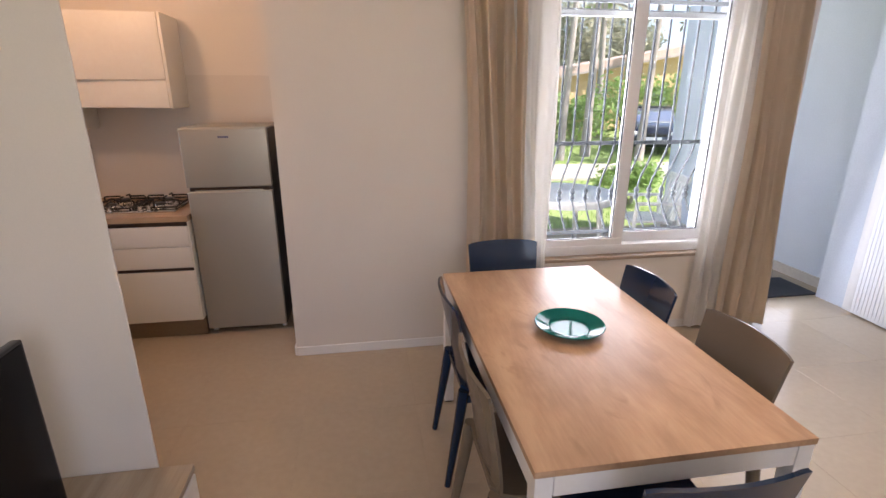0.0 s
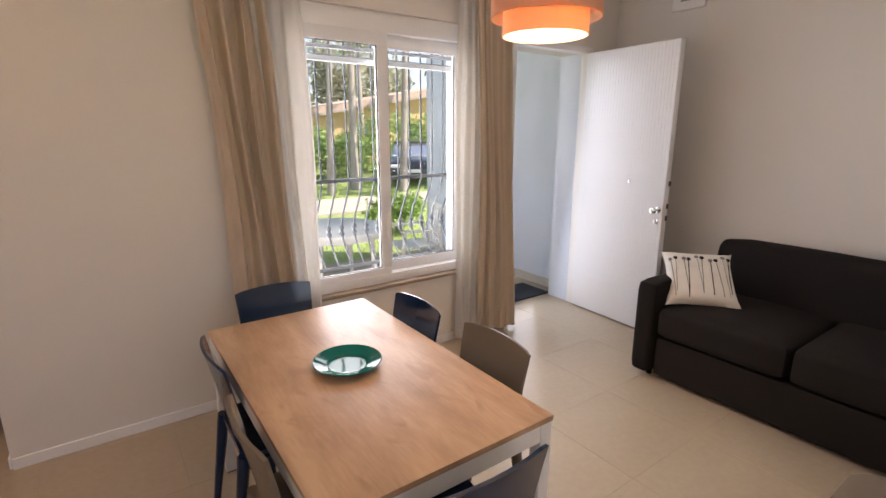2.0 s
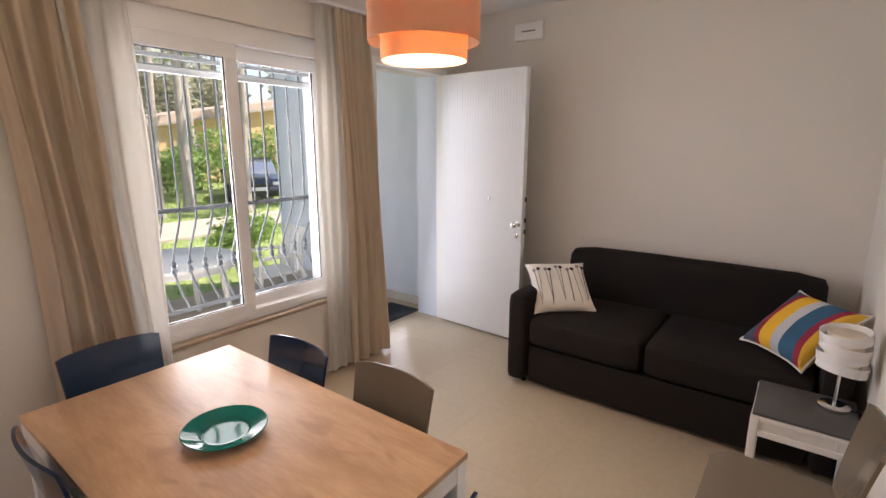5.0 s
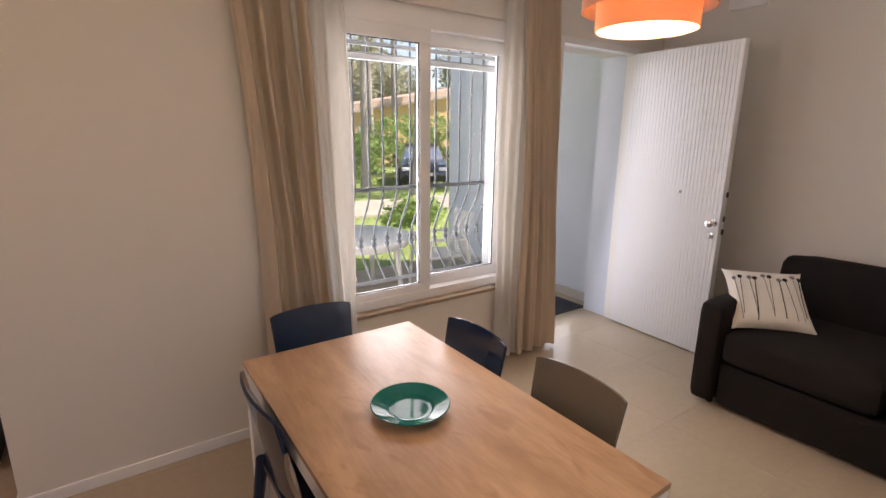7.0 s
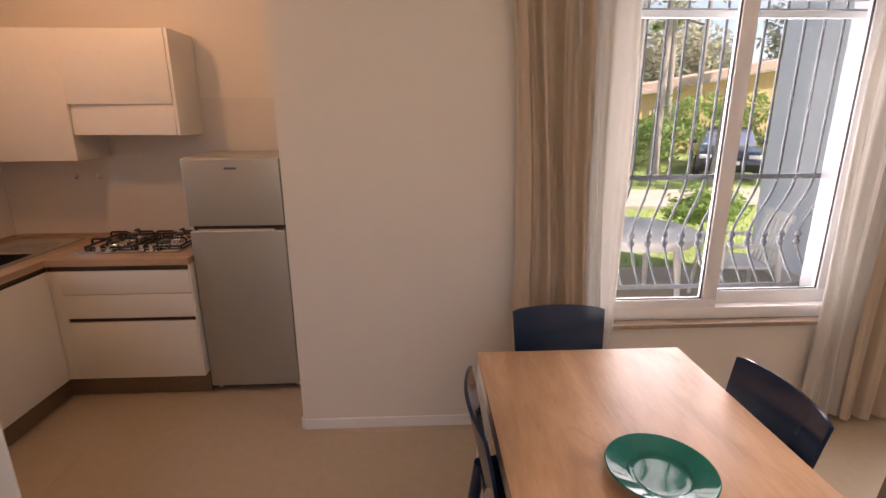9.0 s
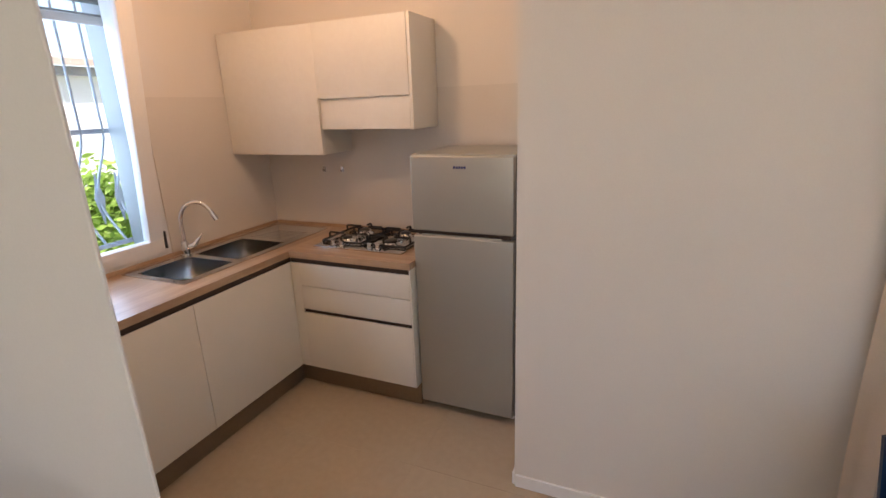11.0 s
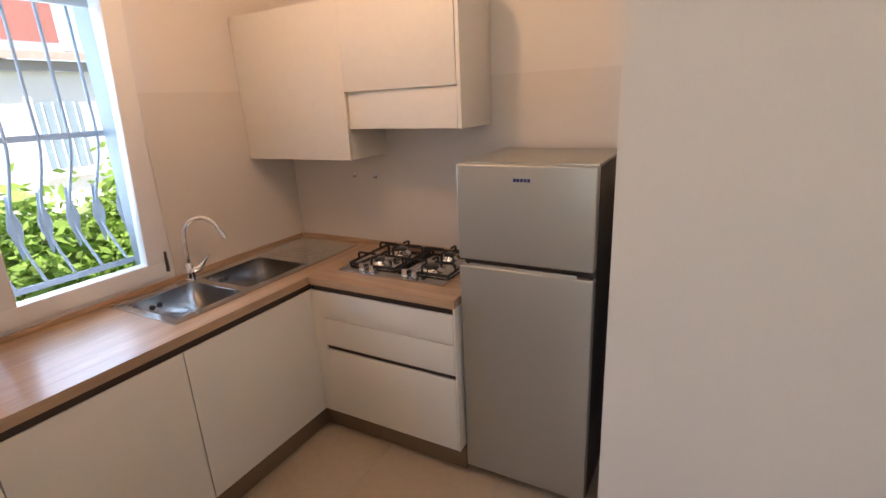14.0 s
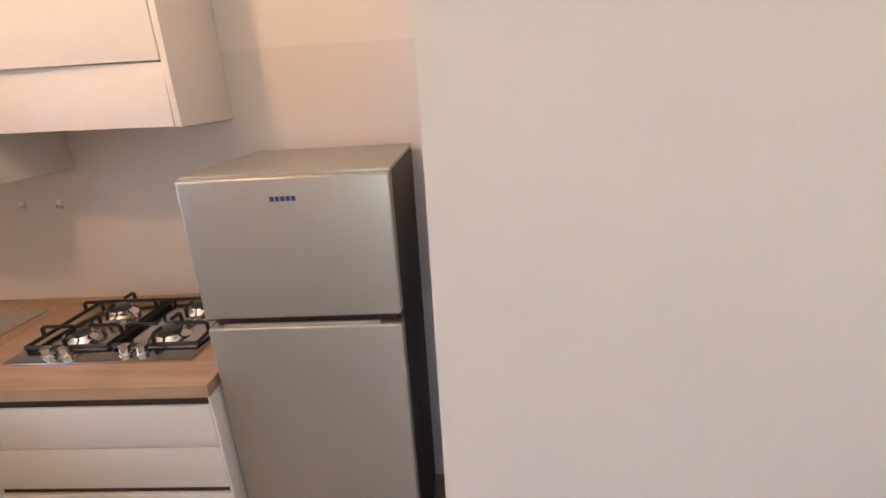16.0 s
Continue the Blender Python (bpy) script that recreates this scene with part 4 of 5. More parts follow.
def slab(xs, ys, solid_cell, z0, z1):
    """A board over a grid of cut lines, with the cells left open where solid_cell says no."""
    bm = bmesh.new()
    vs = {}

    def vert(i, j, z):
        if (i, j, z) not in vs:
            vs[i, j, z] = bm.verts.new((xs[i], ys[j], z))
        return vs[i, j, z]

    def full(i, j):
        return 0 <= i < len(xs) - 1 and 0 <= j < len(ys) - 1 and solid_cell((xs[i] + xs[i + 1]) / 2, (ys[j] + ys[j + 1]) / 2)
    for i in range(len(xs) - 1):
        for j in range(len(ys) - 1):
            if not full(i, j):
                continue
            ring = ((i, j), (i + 1, j), (i + 1, j + 1), (i, j + 1))
            for z in (z0, z1):
                bm.faces.new([vert(a, b, z) for a, b in ring])
            for k, (di, dj) in enumerate(((0, -1), (1, 0), (0, 1), (-1, 0))):
                if not full(i + di, j + dj):
                    (a, b), (c, d) = ring[k], ring[(k + 1) % 4]
                    bm.faces.new((vert(a, b, z0), vert(c, d, z0), vert(c, d, z1), vert(a, b, z1)))
    return bm


bm = slab((-2.299, SX0 + .012, SX1 - .012, -1.700, FX + .004), (1.998, SY0 + .012, 3.570, 3.730, 4.165),
          lambda x, y: not (SX0 + .012 < x < SX1 - .012 and SY0 + .012 < y < 3.730) and not (x > -1.700 and y > 3.570), KZ - KT, KZ)
part("long_run", bm, COUNTER, wt, "", False)
bm = slab((-1.6998, -1.598, -1.030, -0.904), (3.5702, 3.712, 4.13, 4.165), lambda x, y: not (-1.598 < x < -1.030 and 3.712 < y < 4.13), KZ - KT, KZ - .0002)
part("short_run", bm, COUNTERX, wt, "", False)
part("upstand", box(-2.299, 2.00, KZ + .0005, -2.284, 4.150, KZ + 0.022, 0.003), COUNTER, wt, "low oak upstand")
part("upstand", box(-2.283, 4.150, KZ + .0005, -0.904, 4.165, KZ + 0.022, 0.003), COUNTERX, wt, "low oak upstand")

# double bowl sink with drainer
sk = thing("kitchen_sink", (-2.03, 3.5, KZ), "stainless steel double sink with a ribbed drainer", "sink")
bowls = ((SX0 + 0.068, 2.985, SX1 - 0.045, 3.300), (SX0 + 0.068, 3.345, SX1 - 0.045, 3.705))
bm = bmesh.new()
for b in ((SX0, SY0, SX1, 2.985), (SX0, 3.300, SX1, 3.345), (SX0, 3.705, SX1, 3.735), (SX0, 2.985, SX0 + .068, 3.300), (SX1 - .045, 2.985, SX1, 3.300), (SX0, 3.345, SX0 + .068, 3.705), (SX1 - .045, 3.345, SX1, 3.705), (SX0, 3.735, SX1, SY1)):
    box(b[0], b[1], KZ + 0.0005, b[2], b[3], KZ + 0.005, bm=bm)
part("rim", bm, STEEL, sk, "", False)
for x0, y0, x1, y1 in bowls:
    bm = box(x0, y0, KZ - 0.165, x1, y1, KZ + 0.004)
    bmesh.ops.delete(bm, geom=[f for f in bm.faces if f.normal.z > 0.9], context="FACES")
    bmesh.ops.bevel(bm, geom=[e for e in bm.edges if not e.is_boundary], offset=0.045, segments=5, profile=0.5, affect="EDGES")
    bmesh.ops.solidify(bm, geom=bm.faces[:], thickness=0.002)
    bowl = part("bowl", bm, STEEL, sk)
    part("waste", lathe([(0.0, 0.0), (0.042, 0.0), (0.044, 0.003), (0.030, 0.004), (0.0, 0.002)], ((x0 + x1) / 2, (y0 + y1) / 2, KZ - 0.164), 28), CHROME, bowl, "round chrome waste")
    for k in range(2):
        part("overflow", lathe([(0.0, 0.0), (0.012, 0.0), (0.012, 0.002), (0.0, 0.003)], ((x0 + x1) / 2, 0, 0), 14), BLACKP, bowl).matrix_local = Matrix.Translation(Vector((x0 + 0.004, y0 + 0.10 + k * 0.035, KZ - 0.045)) - origin(sk)) @ Matrix.Rotation(radians(90), 4, "Y") @ Matrix.Translation((-(x0 + x1) / 2 + origin(sk).x, origin(sk).y, origin(sk).z))
for k in range(7):
    y = 3.765 + k * 0.030
    part("rib", tube([(SX0 + 0.08 + 0.012 * k, y, KZ + 0.005), (SX1 - 0.06, y, KZ + 0.005)], 0.0020, 6), STEEL, sk)

tp = thing("kitchen_tap", (-2.222, 3.318, KZ + .005), "chrome swan-neck kitchen mixer tap", "tap")
part("body", lathe([(0.0, 0), (0.029, 0), (0.029, 0.006), (0.023, 0.010), (0.022, 0.075), (0.018, 0.085), (0.0, 0.088)], (-2.222, 3.318, KZ + .005), 24), CHROME, tp)
pts = [(-2.222, 3.318, KZ + .085), (-2.222, 3.318, KZ + .20)]
for i in range(1, 15):
    a = math.pi * i / 14 * 0.86
    r = 0.088
    pts.append((-2.222 + (r - r * math.cos(a)) * 0.80, 3.318 + (r - r * math.cos(a)) * 0.60, KZ + .20 + r * 1.25 * math.sin(a)))
e, d = Vector(pts[-1]), (Vector(pts[-1]) - Vector(pts[-2])).normalized()
pts.append(tuple(e + d * 0.03))
part("spout", tube(pts, 0.0125, 12), CHROME, tp)
part("nozzle", tube([tuple(e + d * 0.022), tuple(e + d * 0.052)], 0.0148, 14), CHROME, tp)
part("lever", tube([(-2.212, 3.328, KZ + .052), (-2.190, 3.355, KZ + .060), (-2.165, 3.383, KZ + .105), (-2.155, 3.393, KZ + .125)], [0.018, 0.017, 0.006, 0.005], 10), CHROME, tp)

# gas hob
HX0, HX1, HY0, HY1 = -1.612, -1.016, 3.694, 4.140
hb = thing("gas_hob", ((HX0 + HX1) / 2, 3.92, KZ), "stainless four-burner gas hob with black iron grates", "hob")
part("tray", box(HX0, HY0, KZ + 0.0005, HX1, HY1, KZ + 0.009, 0.003), STEEL, hb)
hz = KZ + 0.009
burners = ((-1.465, 3.845, 0.036), (-1.465, 4.035, 0.045), (-1.165, 3.845, 0.050), (-1.165, 4.035, 0.036))
for x, y, r in burners:
    bn = part("burner", lathe([(0.0, 0), (r * 1.35, 0), (r * 1.30, 0.004), (r * 1.0, 0.010), (r * 0.86, 0.017), (r * 0.92, 0.022), (0.0, 0.022)], (x, y, hz), 28), CHROME, hb, "bright burner ring")
    part("cap", lathe([(0.0, 0.022), (r * 0.80, 0.022), (r * 0.80, 0.028), (r * 0.66, 0.031), (0.0, 0.032)], (x, y, hz), 28), BURNER, bn, "black enamel cap")
for x in (-1.495, -1.438, -1.245, -1.190):
    kb = part("knob", lathe([(0.0, 0), (0.021, 0), (0.020, 0.006), (0.017, 0.008), (0.016, 0.028), (0.0, 0.029)], (x, HY0 + 0.045, hz), 20), STEEL, hb)
for gx0, gx1 in ((-1.595, -1.325), (-1.305, -1.033)):
    g = part("grate", tube([(gx0, 3.77, hz + .012), (gx1, 3.77, hz + .012), (gx1, 4.115, hz + .012), (gx0, 4.115, hz + .012), (gx0, 3.77, hz + .012)], 0.0072, 6), IRON, hb, "black iron pan grate")
    xm = (gx0 + gx1) / 2
    zt = hz + 0.046
    for y in (3.845, 4.035):
        for s, xe in ((-1, gx0), (1, gx1)):
            part("finger", tube([(xe, y, hz + .010), (xe, y, zt - .006), (xe - s * .008, y, zt), (xm + s * 0.030, y, zt)], 0.0064, 6), IRON, g)
        for dy in (-0.075, 0.08):
            part("finger", tube([(xm, y + dy, hz + .010), (xm, y + dy, zt - .006), (xm, y + dy * .9, zt), (xm, y + dy * .38, zt)], 0.0064, 6), IRON, g)
    for x in (gx0, gx1):
        for y in (3.775, 4.11):
            part("foot", tube([(x, y, hz), (x, y, hz + .013)], 0.006, 6), IRON, g)

# wall cabinets and the hood
uc = thing("wall_cabinet", (-1.94, 4.0, 1.412), "tall ivory wall cabinet beside the hood", "kitchen cabinet", "wall cabinets")
part("body", box(-2.296, 3.866, 1.412, -1.588, 4.165, 2.132, 0.001), FRONT, uc, "", False)
part("door", box(-2.294, 3.845, 1.412, -1.5853, 3.865, 2.132, 0.0004), FRONTG, uc)
hd = thing("hood_cabinet", (-1.28, 4.0, 1.555), "ivory wall cabinet with a built-in extractor hood", "kitchen cabinet", "wall cabinets")
part("body", box(-1.586, 3.866, 1.738, -0.992, 4.165, 2.132, 0.001), FRONT, hd, "", False)
part("hood_box", box(-1.586, 3.892, 1.570, -0.992, 4.164, 1.737, 0.001), FRONT, hd, "", False)
part("door", box(-1.5847, 3.845, 1.731, -0.994, 3.865, 2.132, 0.0004), FRONTG, hd)
flap = box(-1.584, 3.845, 1.555, -0.994, 3.865, 1.727, 0.0015)
turned(flap, Matrix.Translation((-0.994, 3.855, 1.555)) @ Matrix.Rotation(radians(-2.2), 4, "X") @ Matrix.Rotation(radians(0.5), 4, "Y") @ Matrix.Rotation(radians(-1.5), 4, "Z") @ Matrix.Translation((0.994, -3.855, -1.555)))
part("flap", flap, FRONTG, hd, "hood flap hanging slightly crooked")
part("side_panel", box(-0.990, 3.845, 1.553, -0.972, 4.165, 2.134, 0.001), FRONT, hd)
part("extractor", box(-1.57, 3.89, 1.556, -1.01, 4.15, 1.569, 0.002), STEEL, hd, "steel extractor underside")

for x in (-1.829, -1.684):
    hk = thing("wall_hook", (x, 4.166, 1.265), "small steel adhesive hook on the splash wall", "hook", "wall hooks")
    part("plate", box(x - .011, 4.162, 1.267, x + .011, 4.166, 1.302, 0.001), STEEL, hk)
    part("peg", tube([(x, 4.163, 1.276), (x, 4.150, 1.274), (x, 4.146, 1.284)], 0.004, 6), STEEL, hk)

# -- fridge
fr = thing("fridge", (-0.627, 3.9, 0), "silver grey two-door fridge freezer in the recess", "fridge")
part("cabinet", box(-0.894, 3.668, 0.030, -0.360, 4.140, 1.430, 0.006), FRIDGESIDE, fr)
part("top", box(-0.894, 3.640, 1.431, -0.360, 4.140, 1.443, 0.004), SILVER, fr)
f1 = part("lower_door", box(-0.894, 3.618, 0.045, -0.360, 3.664, 1.030, 0.008, 3), SILVER, fr)
f2 = part("freezer_door", box(-0.894, 3.618, 1.058, -0.360, 3.664, 1.436, 0.008, 3), SILVER, fr)
part("grip", box(-0.872, 3.640, 1.031, -0.378, 3.663, 1.057), SHADOWGAP, fr, "dark recessed grip", False)
part("grip_lip", box(-0.850, 3.622, 1.020, -0.420, 3.634, 1.040, 0.004), SILVER, f1)
for k in range(5):
    part("badge", box(-0.660 + k * 0.0135, 3.6165, 1.376, -0.6495 + k * 0.0135, 3.6178, 1.388), LOGO, f2, "dark blue badge", False)
for x in (-0.87, -0.385):
    for y in (3.70, 4.10):
        part("foot", lathe([(0.0, 0), (0.018, 0), (0.015, 0.032), (0.0, 0.032)], (x, y, 0), 14), WHITEP, fr)

# -- kitchen window, tilted open at the top
kw = thing("window_2", (-2.33, 2.89, 0.92), "white tilting kitchen window, open at the top", "window", kind="structure")
bm = bmesh.new()
for y0, z0, y1, z1 in ((2.490, 0.902, 3.290, 0.945), (2.490, 2.300, 3.290, 2.360), (2.490, 0.945, 2.560, 2.300), (3.225, 0.945, 3.290, 2.300)):
    box(-2.385, y0, z0, -2.302, y1, z1, 0.003, bm=bm)
part("window_frame", bm, PVC, kw)
TILT_M = Matrix.Translation((-2.345, 0, 0.935)) @ Matrix.Rotation(radians(5.5), 4, "Y") @ Matrix.Translation((2.345, 0, -0.935))
ky0, ky1, kz0, kz1 = 2.575, 3.245, 0.930, 2.300
bm = bmesh.new()
for y0, z0, y1, z1 in ((ky0, kz0, ky1, kz0 + .078), (ky0, kz1 - .078, ky1, kz1), (ky0, kz0 + .078, ky0 + .085, kz1 - .078), (ky1 - .085, kz0 + .078, ky1, kz1 - .078)):
    box(-2.345, y0, z0, -2.290, y1, z1, 0.005, bm=bm)
ks = part("sash", turned(bm, TILT_M), PVC, kw)
p = part("pane", turned(box(-2.322, ky0 + .080, kz0 + .073, -2.316, ky1 - .080, kz1 - .073), TILT_M), GLASS, ks, "clear glass pane", False)
p.visible_shadow = False
hm = TILT_M @ Matrix.Translation((-2.288, ky0 + 0.043, 1.40))
part("handle", join(turned(box(-0.004, -0.014, -0.035, 0.008, 0.014, 0.035, 0.004), hm), turned(tube([(0.008, 0, 0.0), (0.035, 0, 0.0), (0.043, 0, -0.012), (0.045, 0, -0.060), (0.043, 0, -0.115)], [0.010, 0.011, 0.012, 0.013, 0.009], 10), hm)), RAILM, ks, "grey window handle turned down")
part("hinge", box(-2.296, 3.247, 0.945, -2.280, 3.258, 1.045, 0.002), BURNER, kw, "dark bottom hinge")
rs = thing("kitchen_roller_shutter", (-2.50, 2.89, 2.1), "grey roller shutter drawn up over the kitchen window", "shutter")
for z, h in ((2.169, 0.010), (2.225, 0.026), (2.285, 0.026), (2.345, 0.012)):
    part("slat", box(-2.470, 2.495, z, -2.456, 3.285, z + h, 0.003), SHUTTER, rs)
# same added channels here, covering the whole reveal to darken it
for y0, y1 in ((2.4905, 2.508), (3.272, 3.2895)):
    part("guide", box(-2.597, y0, 0.905, -2.387, y1, 2.356, 0.003), SHUTTER, rs, "grey side guide channel, deepened to darken the reveal")
part("bottom_rail", box(-2.474, 2.495, 2.125, -2.450, 3.285, 2.166, 0.004), RAILM, rs)
bel = thing("shutter_strap", (-2.298, 2.44, 1.2), "grey roller shutter strap with a wall winder", "shutter strap")
part("strap", box(-2.2975, 2.428, 1.22, -2.2945, 2.446, 2.50), EAVE, bel)
part("winder", box(-2.2995, 2.415, 1.08, -2.288, 2.459, 1.22, 0.004), WHITEP, bel)
grille("kitchen_window_grille", "y", -2.63, 2.42, 3.38, 0.96, 2.38, 1.60, -1, 8, "pale grey wrought-iron guard before the kitchen window", IRONK, True)

# -- microwave and basket
mw = thing("microwave", (-2.11, 2.21, KZ), "white microwave oven standing on the worktop", "microwave")
part("case", box(-2.275, 2.020, KZ + 0.012, -1.985, 2.415, KZ + 0.245, 0.008), WHITEP, mw)
dr = part("door", box(-1.984, 2.024, KZ + 0.018, -1.964, 2.318, KZ + 0.240, 0.004), WHITEP, mw)
part("door_window", box(-1.9635, 2.050, KZ + 0.050, -1.962, 2.250, KZ + 0.205), BLACKP, dr, "black door window", False)
part("door_handle", box(-1.9635, 2.278, KZ + 0.040, -1.945, 2.296, KZ + 0.222, 0.006), WHITEP, dr)
pn = part("control_panel", box(-1.984, 2.322, KZ + 0.018, -1.966, 2.411, KZ + 0.240, 0.003), WHITEP, mw)
for z in (0.185, 0.075):
    part("dial", turned(lathe([(0.0, 0), (0.026, 0), (0.024, 0.012), (0.0, 0.013)], (0, 0, 0), 24), Matrix.Translation((-1.966, 2.366, KZ + z)) @ Matrix.Rotation(radians(90), 4, "Y")), WHITEP, pn)
for k, z in enumerate((0.138, 0.127)):
    for y in (2.338, 2.378):
        part("marking", box(-1.9659, y, KZ + z, -1.9652, y + 0.020, KZ + z + 0.004), INK, pn, "dark printed mark", False)
for k in range(9):
    a = math.pi * (0.05 + 0.9 * k / 8)
    yy, zz = 2.366 + 0.036 * math.cos(a), KZ + 0.185 + 0.036 * math.sin(a)
    part("marking", box(-1.9659, yy - .0025, zz - .0025, -1.9652, yy + .0025, zz + .0025), INKG, pn, "", False)
for x in (-2.25, -2.02):
    for y in (2.05, 2.385):
        part("foot", lathe([(0.0, 0), (0.012, 0), (0.012, 0.013), (0.0, 0.013)], (x, y, KZ), 12), BLACKP, mw)
bz = KZ + 0.246
bas = thing("bread_basket", (-2.10, 2.275, bz), "shallow golden wicker basket on the microwave", "basket")
part("bowl", lathe([(0.0, 0.0), (0.085, 0.0), (0.125, 0.030), (0.140, 0.052), (0.134, 0.052), (0.118, 0.032), (0.080, 0.008), (0.0, 0.008)], (-2.10, 2.275, bz), 40), WICKER, bas)
for k, (r, z) in enumerate(((0.092, 0.006), (0.105, 0.016), (0.118, 0.026), (0.128, 0.036), (0.137, 0.047), (0.139, 0.056))):
    part("coil", tube([(-2.10 + r * math.cos(a * math.pi / 16), 2.275 + r * math.sin(a * math.pi / 16), bz + z) for a in range(33)], 0.006, 6), WICKER, bas)


# -- outdoors: house shell over the rooms, ground, porch
# unseen overhang, added to block sun from the windows and porch
structure("shading_eaves", join(box(-2.85, -2.6, CEIL + 0.13, 5.3, 4.55, CEIL + 0.30)), EAVE, "unseen broad roof overhang added to keep off the sun", "roof")
bm = bmesh.new()
bmesh.ops.create_grid(bm, x_segments=120, y_segments=120, size=60)
for v in bm.verts:
    v.co.x, v.co.y = v.co.x + 5, v.co.y + 10
    far = max(0.0, max(abs(v.co.x - 1), abs(v.co.y - 1)) - 9)
    v.co.z = -0.17 + 0.05 * noise.noise(v.co * 0.3) * min(1, far) 
ground = solid("ground", bm, GRASS, "sunlit uneven lawn under tall trees", "ground", kind="structure")
# added out of view so the porch wall dims towards the door
structure("porch_shade_roof", box(0.2, 4.552, CEIL + 0.13, 4.45, 5.30, CEIL + 0.24), EAVE, "unseen flat roof added to shade the porch wall", "roof")
porch = structure("porch_floor", box(0.4, 3.551, -0.16, 4.22, 6.1, -0.032), GROUT, "pale stone porch outside the entrance", "pavement")
structure("porch_wall", box(4.22, 3.551, -0.17, 4.42, 6.15, CEIL + 0.12, 0.006), OUTWALL, "pale plastered porch wall", "wall")
structure("porch_skirting", box(4.200, 3.56, -0.03, 4.219, 6.145, 0.09, 0.003), PAVE, "low stone skirting along the porch wall", "skirting")
structure("door_reveal", box(4.024, WN + 0.085, 0.0, 4.0285, 3.549, 2.348), OUTWALL, "plastered reveal of the entrance", "wall")
structure("threshold", box(3.122, WN + .085, -0.03, 4.028, 3.60, -0.0085, 0.003), PAVE, "stone threshold of the entrance", "threshold")
structure("gravel_path", box(-6, 10.4, -0.20, 26, 12.6, -0.125), GRAVEL, "pale gravel drive through the lawn", "road")


# washed-out glare of the far trees is mixed into this pale leaf colour
FARLEAF = material("far foliage, glare in colour", (0.44, 0.45, 0.32), 0.6, var=0.4, fine=4, coarse=0.8, bump=0, trans=0.4, island=0.8)


def leaves(centre, radii, count, size, seed, shell=0.55):
    """Many small leaf blades in clumps within an uneven ellipsoid."""
    r = random.Random(seed)
    c = Vector(centre)
    clumps = []
    while len(clumps) < max(6, count // 60):
        d = Vector((r.gauss(0, 1), r.gauss(0, 1), r.gauss(0, 1))).normalized()
        k = r.uniform(shell, 1.0)
        clumps.append((c + Vector((d.x * radii[0], d.y * radii[1], d.z * radii[2])) * k, r.uniform(0.18, 0.42)))
    vs, fs = [], []
    for i in range(count):
        p, s = clumps[r.randrange(len(clumps))]
        q = p + Vector((r.gauss(0, 1) * radii[0], r.gauss(0, 1) * radii[1], r.gauss(0, 1) * radii[2])) * s * 0.5
        a = Vector((r.gauss(0, 1), r.gauss(0, 1), r.gauss(0, 0.5))).normalized()
        b = a.cross(Vector((r.gauss(0, 1), r.gauss(0, 1), r.gauss(0, 1)))).normalized()
        l = size * r.uniform(0.6, 1.4)
        k = len(vs)
        vs += [q - a * l, q + b * l * 0.38, q + a * l, q - b * l * 0.38]
        fs.append((k, k + 1, k + 2, k + 3))
    return vs, fs


def foliage(name, sets, mat, parent):
    vs, fs = [], []
    for v, f in sets:
        k = len(vs)
        vs += v
        fs += [tuple(i + k for i in q) for q in f]
    o = origin(parent) if parent is not None else Vector()
    me = bpy.data.meshes.new(name)
    me.from_pydata([tuple(Vector(v) - o) for v in vs], [], fs)
    me.materials.append(mat)
    ob = new(name, me)
    ob.parent = parent
    return ob


def tree(x, y, h, r0, seed, low=0.45, lean=0.0):
    r = random.Random(seed)
    t = thing("tree", (x, y, -0.16), "tall pine with a bare trunk and airy crown", "tree", "garden trees")
    pts, rad = [], []
    for i in range(10):
        s = i / 9
        pts.append((x + lean * s * h + 0.12 * math.sin(3 * s + seed), y + 0.10 * math.sin(4 * s + 2 * seed), -0.25 + h * s))
        rad.append(r0 * (1.25 if i == 0 else 1) * (1 - 0.75 * s))
    trunk = part("trunk", tube(pts, rad, 12), BARK, t)
    sets = []
    for k in range(9):
        s = low + (1 - low) * k / 9
        base = Vector(pts[min(9, int(s * 9))])
        a = r.uniform(0, 6.28)
        l = r.uniform(1.2, 2.4)
        tip = base + Vector((math.cos(a) * l, math.sin(a) * l, r.uniform(0.2, 0.9)))
        part("limb", tube([base, base.lerp(tip, .5) + Vector((0, 0, .12)), tip], [r0 * .35, r0 * .22, r0 * .08], 7), BARK, trunk)
        sets.append(leaves(tip, (0.95, 0.95, 0.5), 420, 0.11, seed * 31 + k, 0.2))
    foliage("crown", sets, LEAF, t)
    return t


for k, (x, y, h, r0, lean) in enumerate(((6.0, 13.8, 11, 0.16, 0.01), (7.05, 14.6, 12, 0.20, -0.01), (8.0, 13.2, 11, 0.17, 0.012), (4.4, 15.5, 12, 0.2, 0), (10.4, 21, 13, 0.22, 0.01), (13.5, 24, 13, 0.25, 0), (3.4, 21, 12, 0.22, 0), (7.0, 24, 13, 0.22, 0), (16.5, 20, 12, 0.2, 0.01), (1.2, 13, 11, 0.2, 0.0), (-3.0, 12, 11, 0.2, 0.0), (11.9, 11.2, 11, 0.2, 0.0))):
    tree(x, y, h, r0 * 0.68, 11 + k, 0.5, lean)


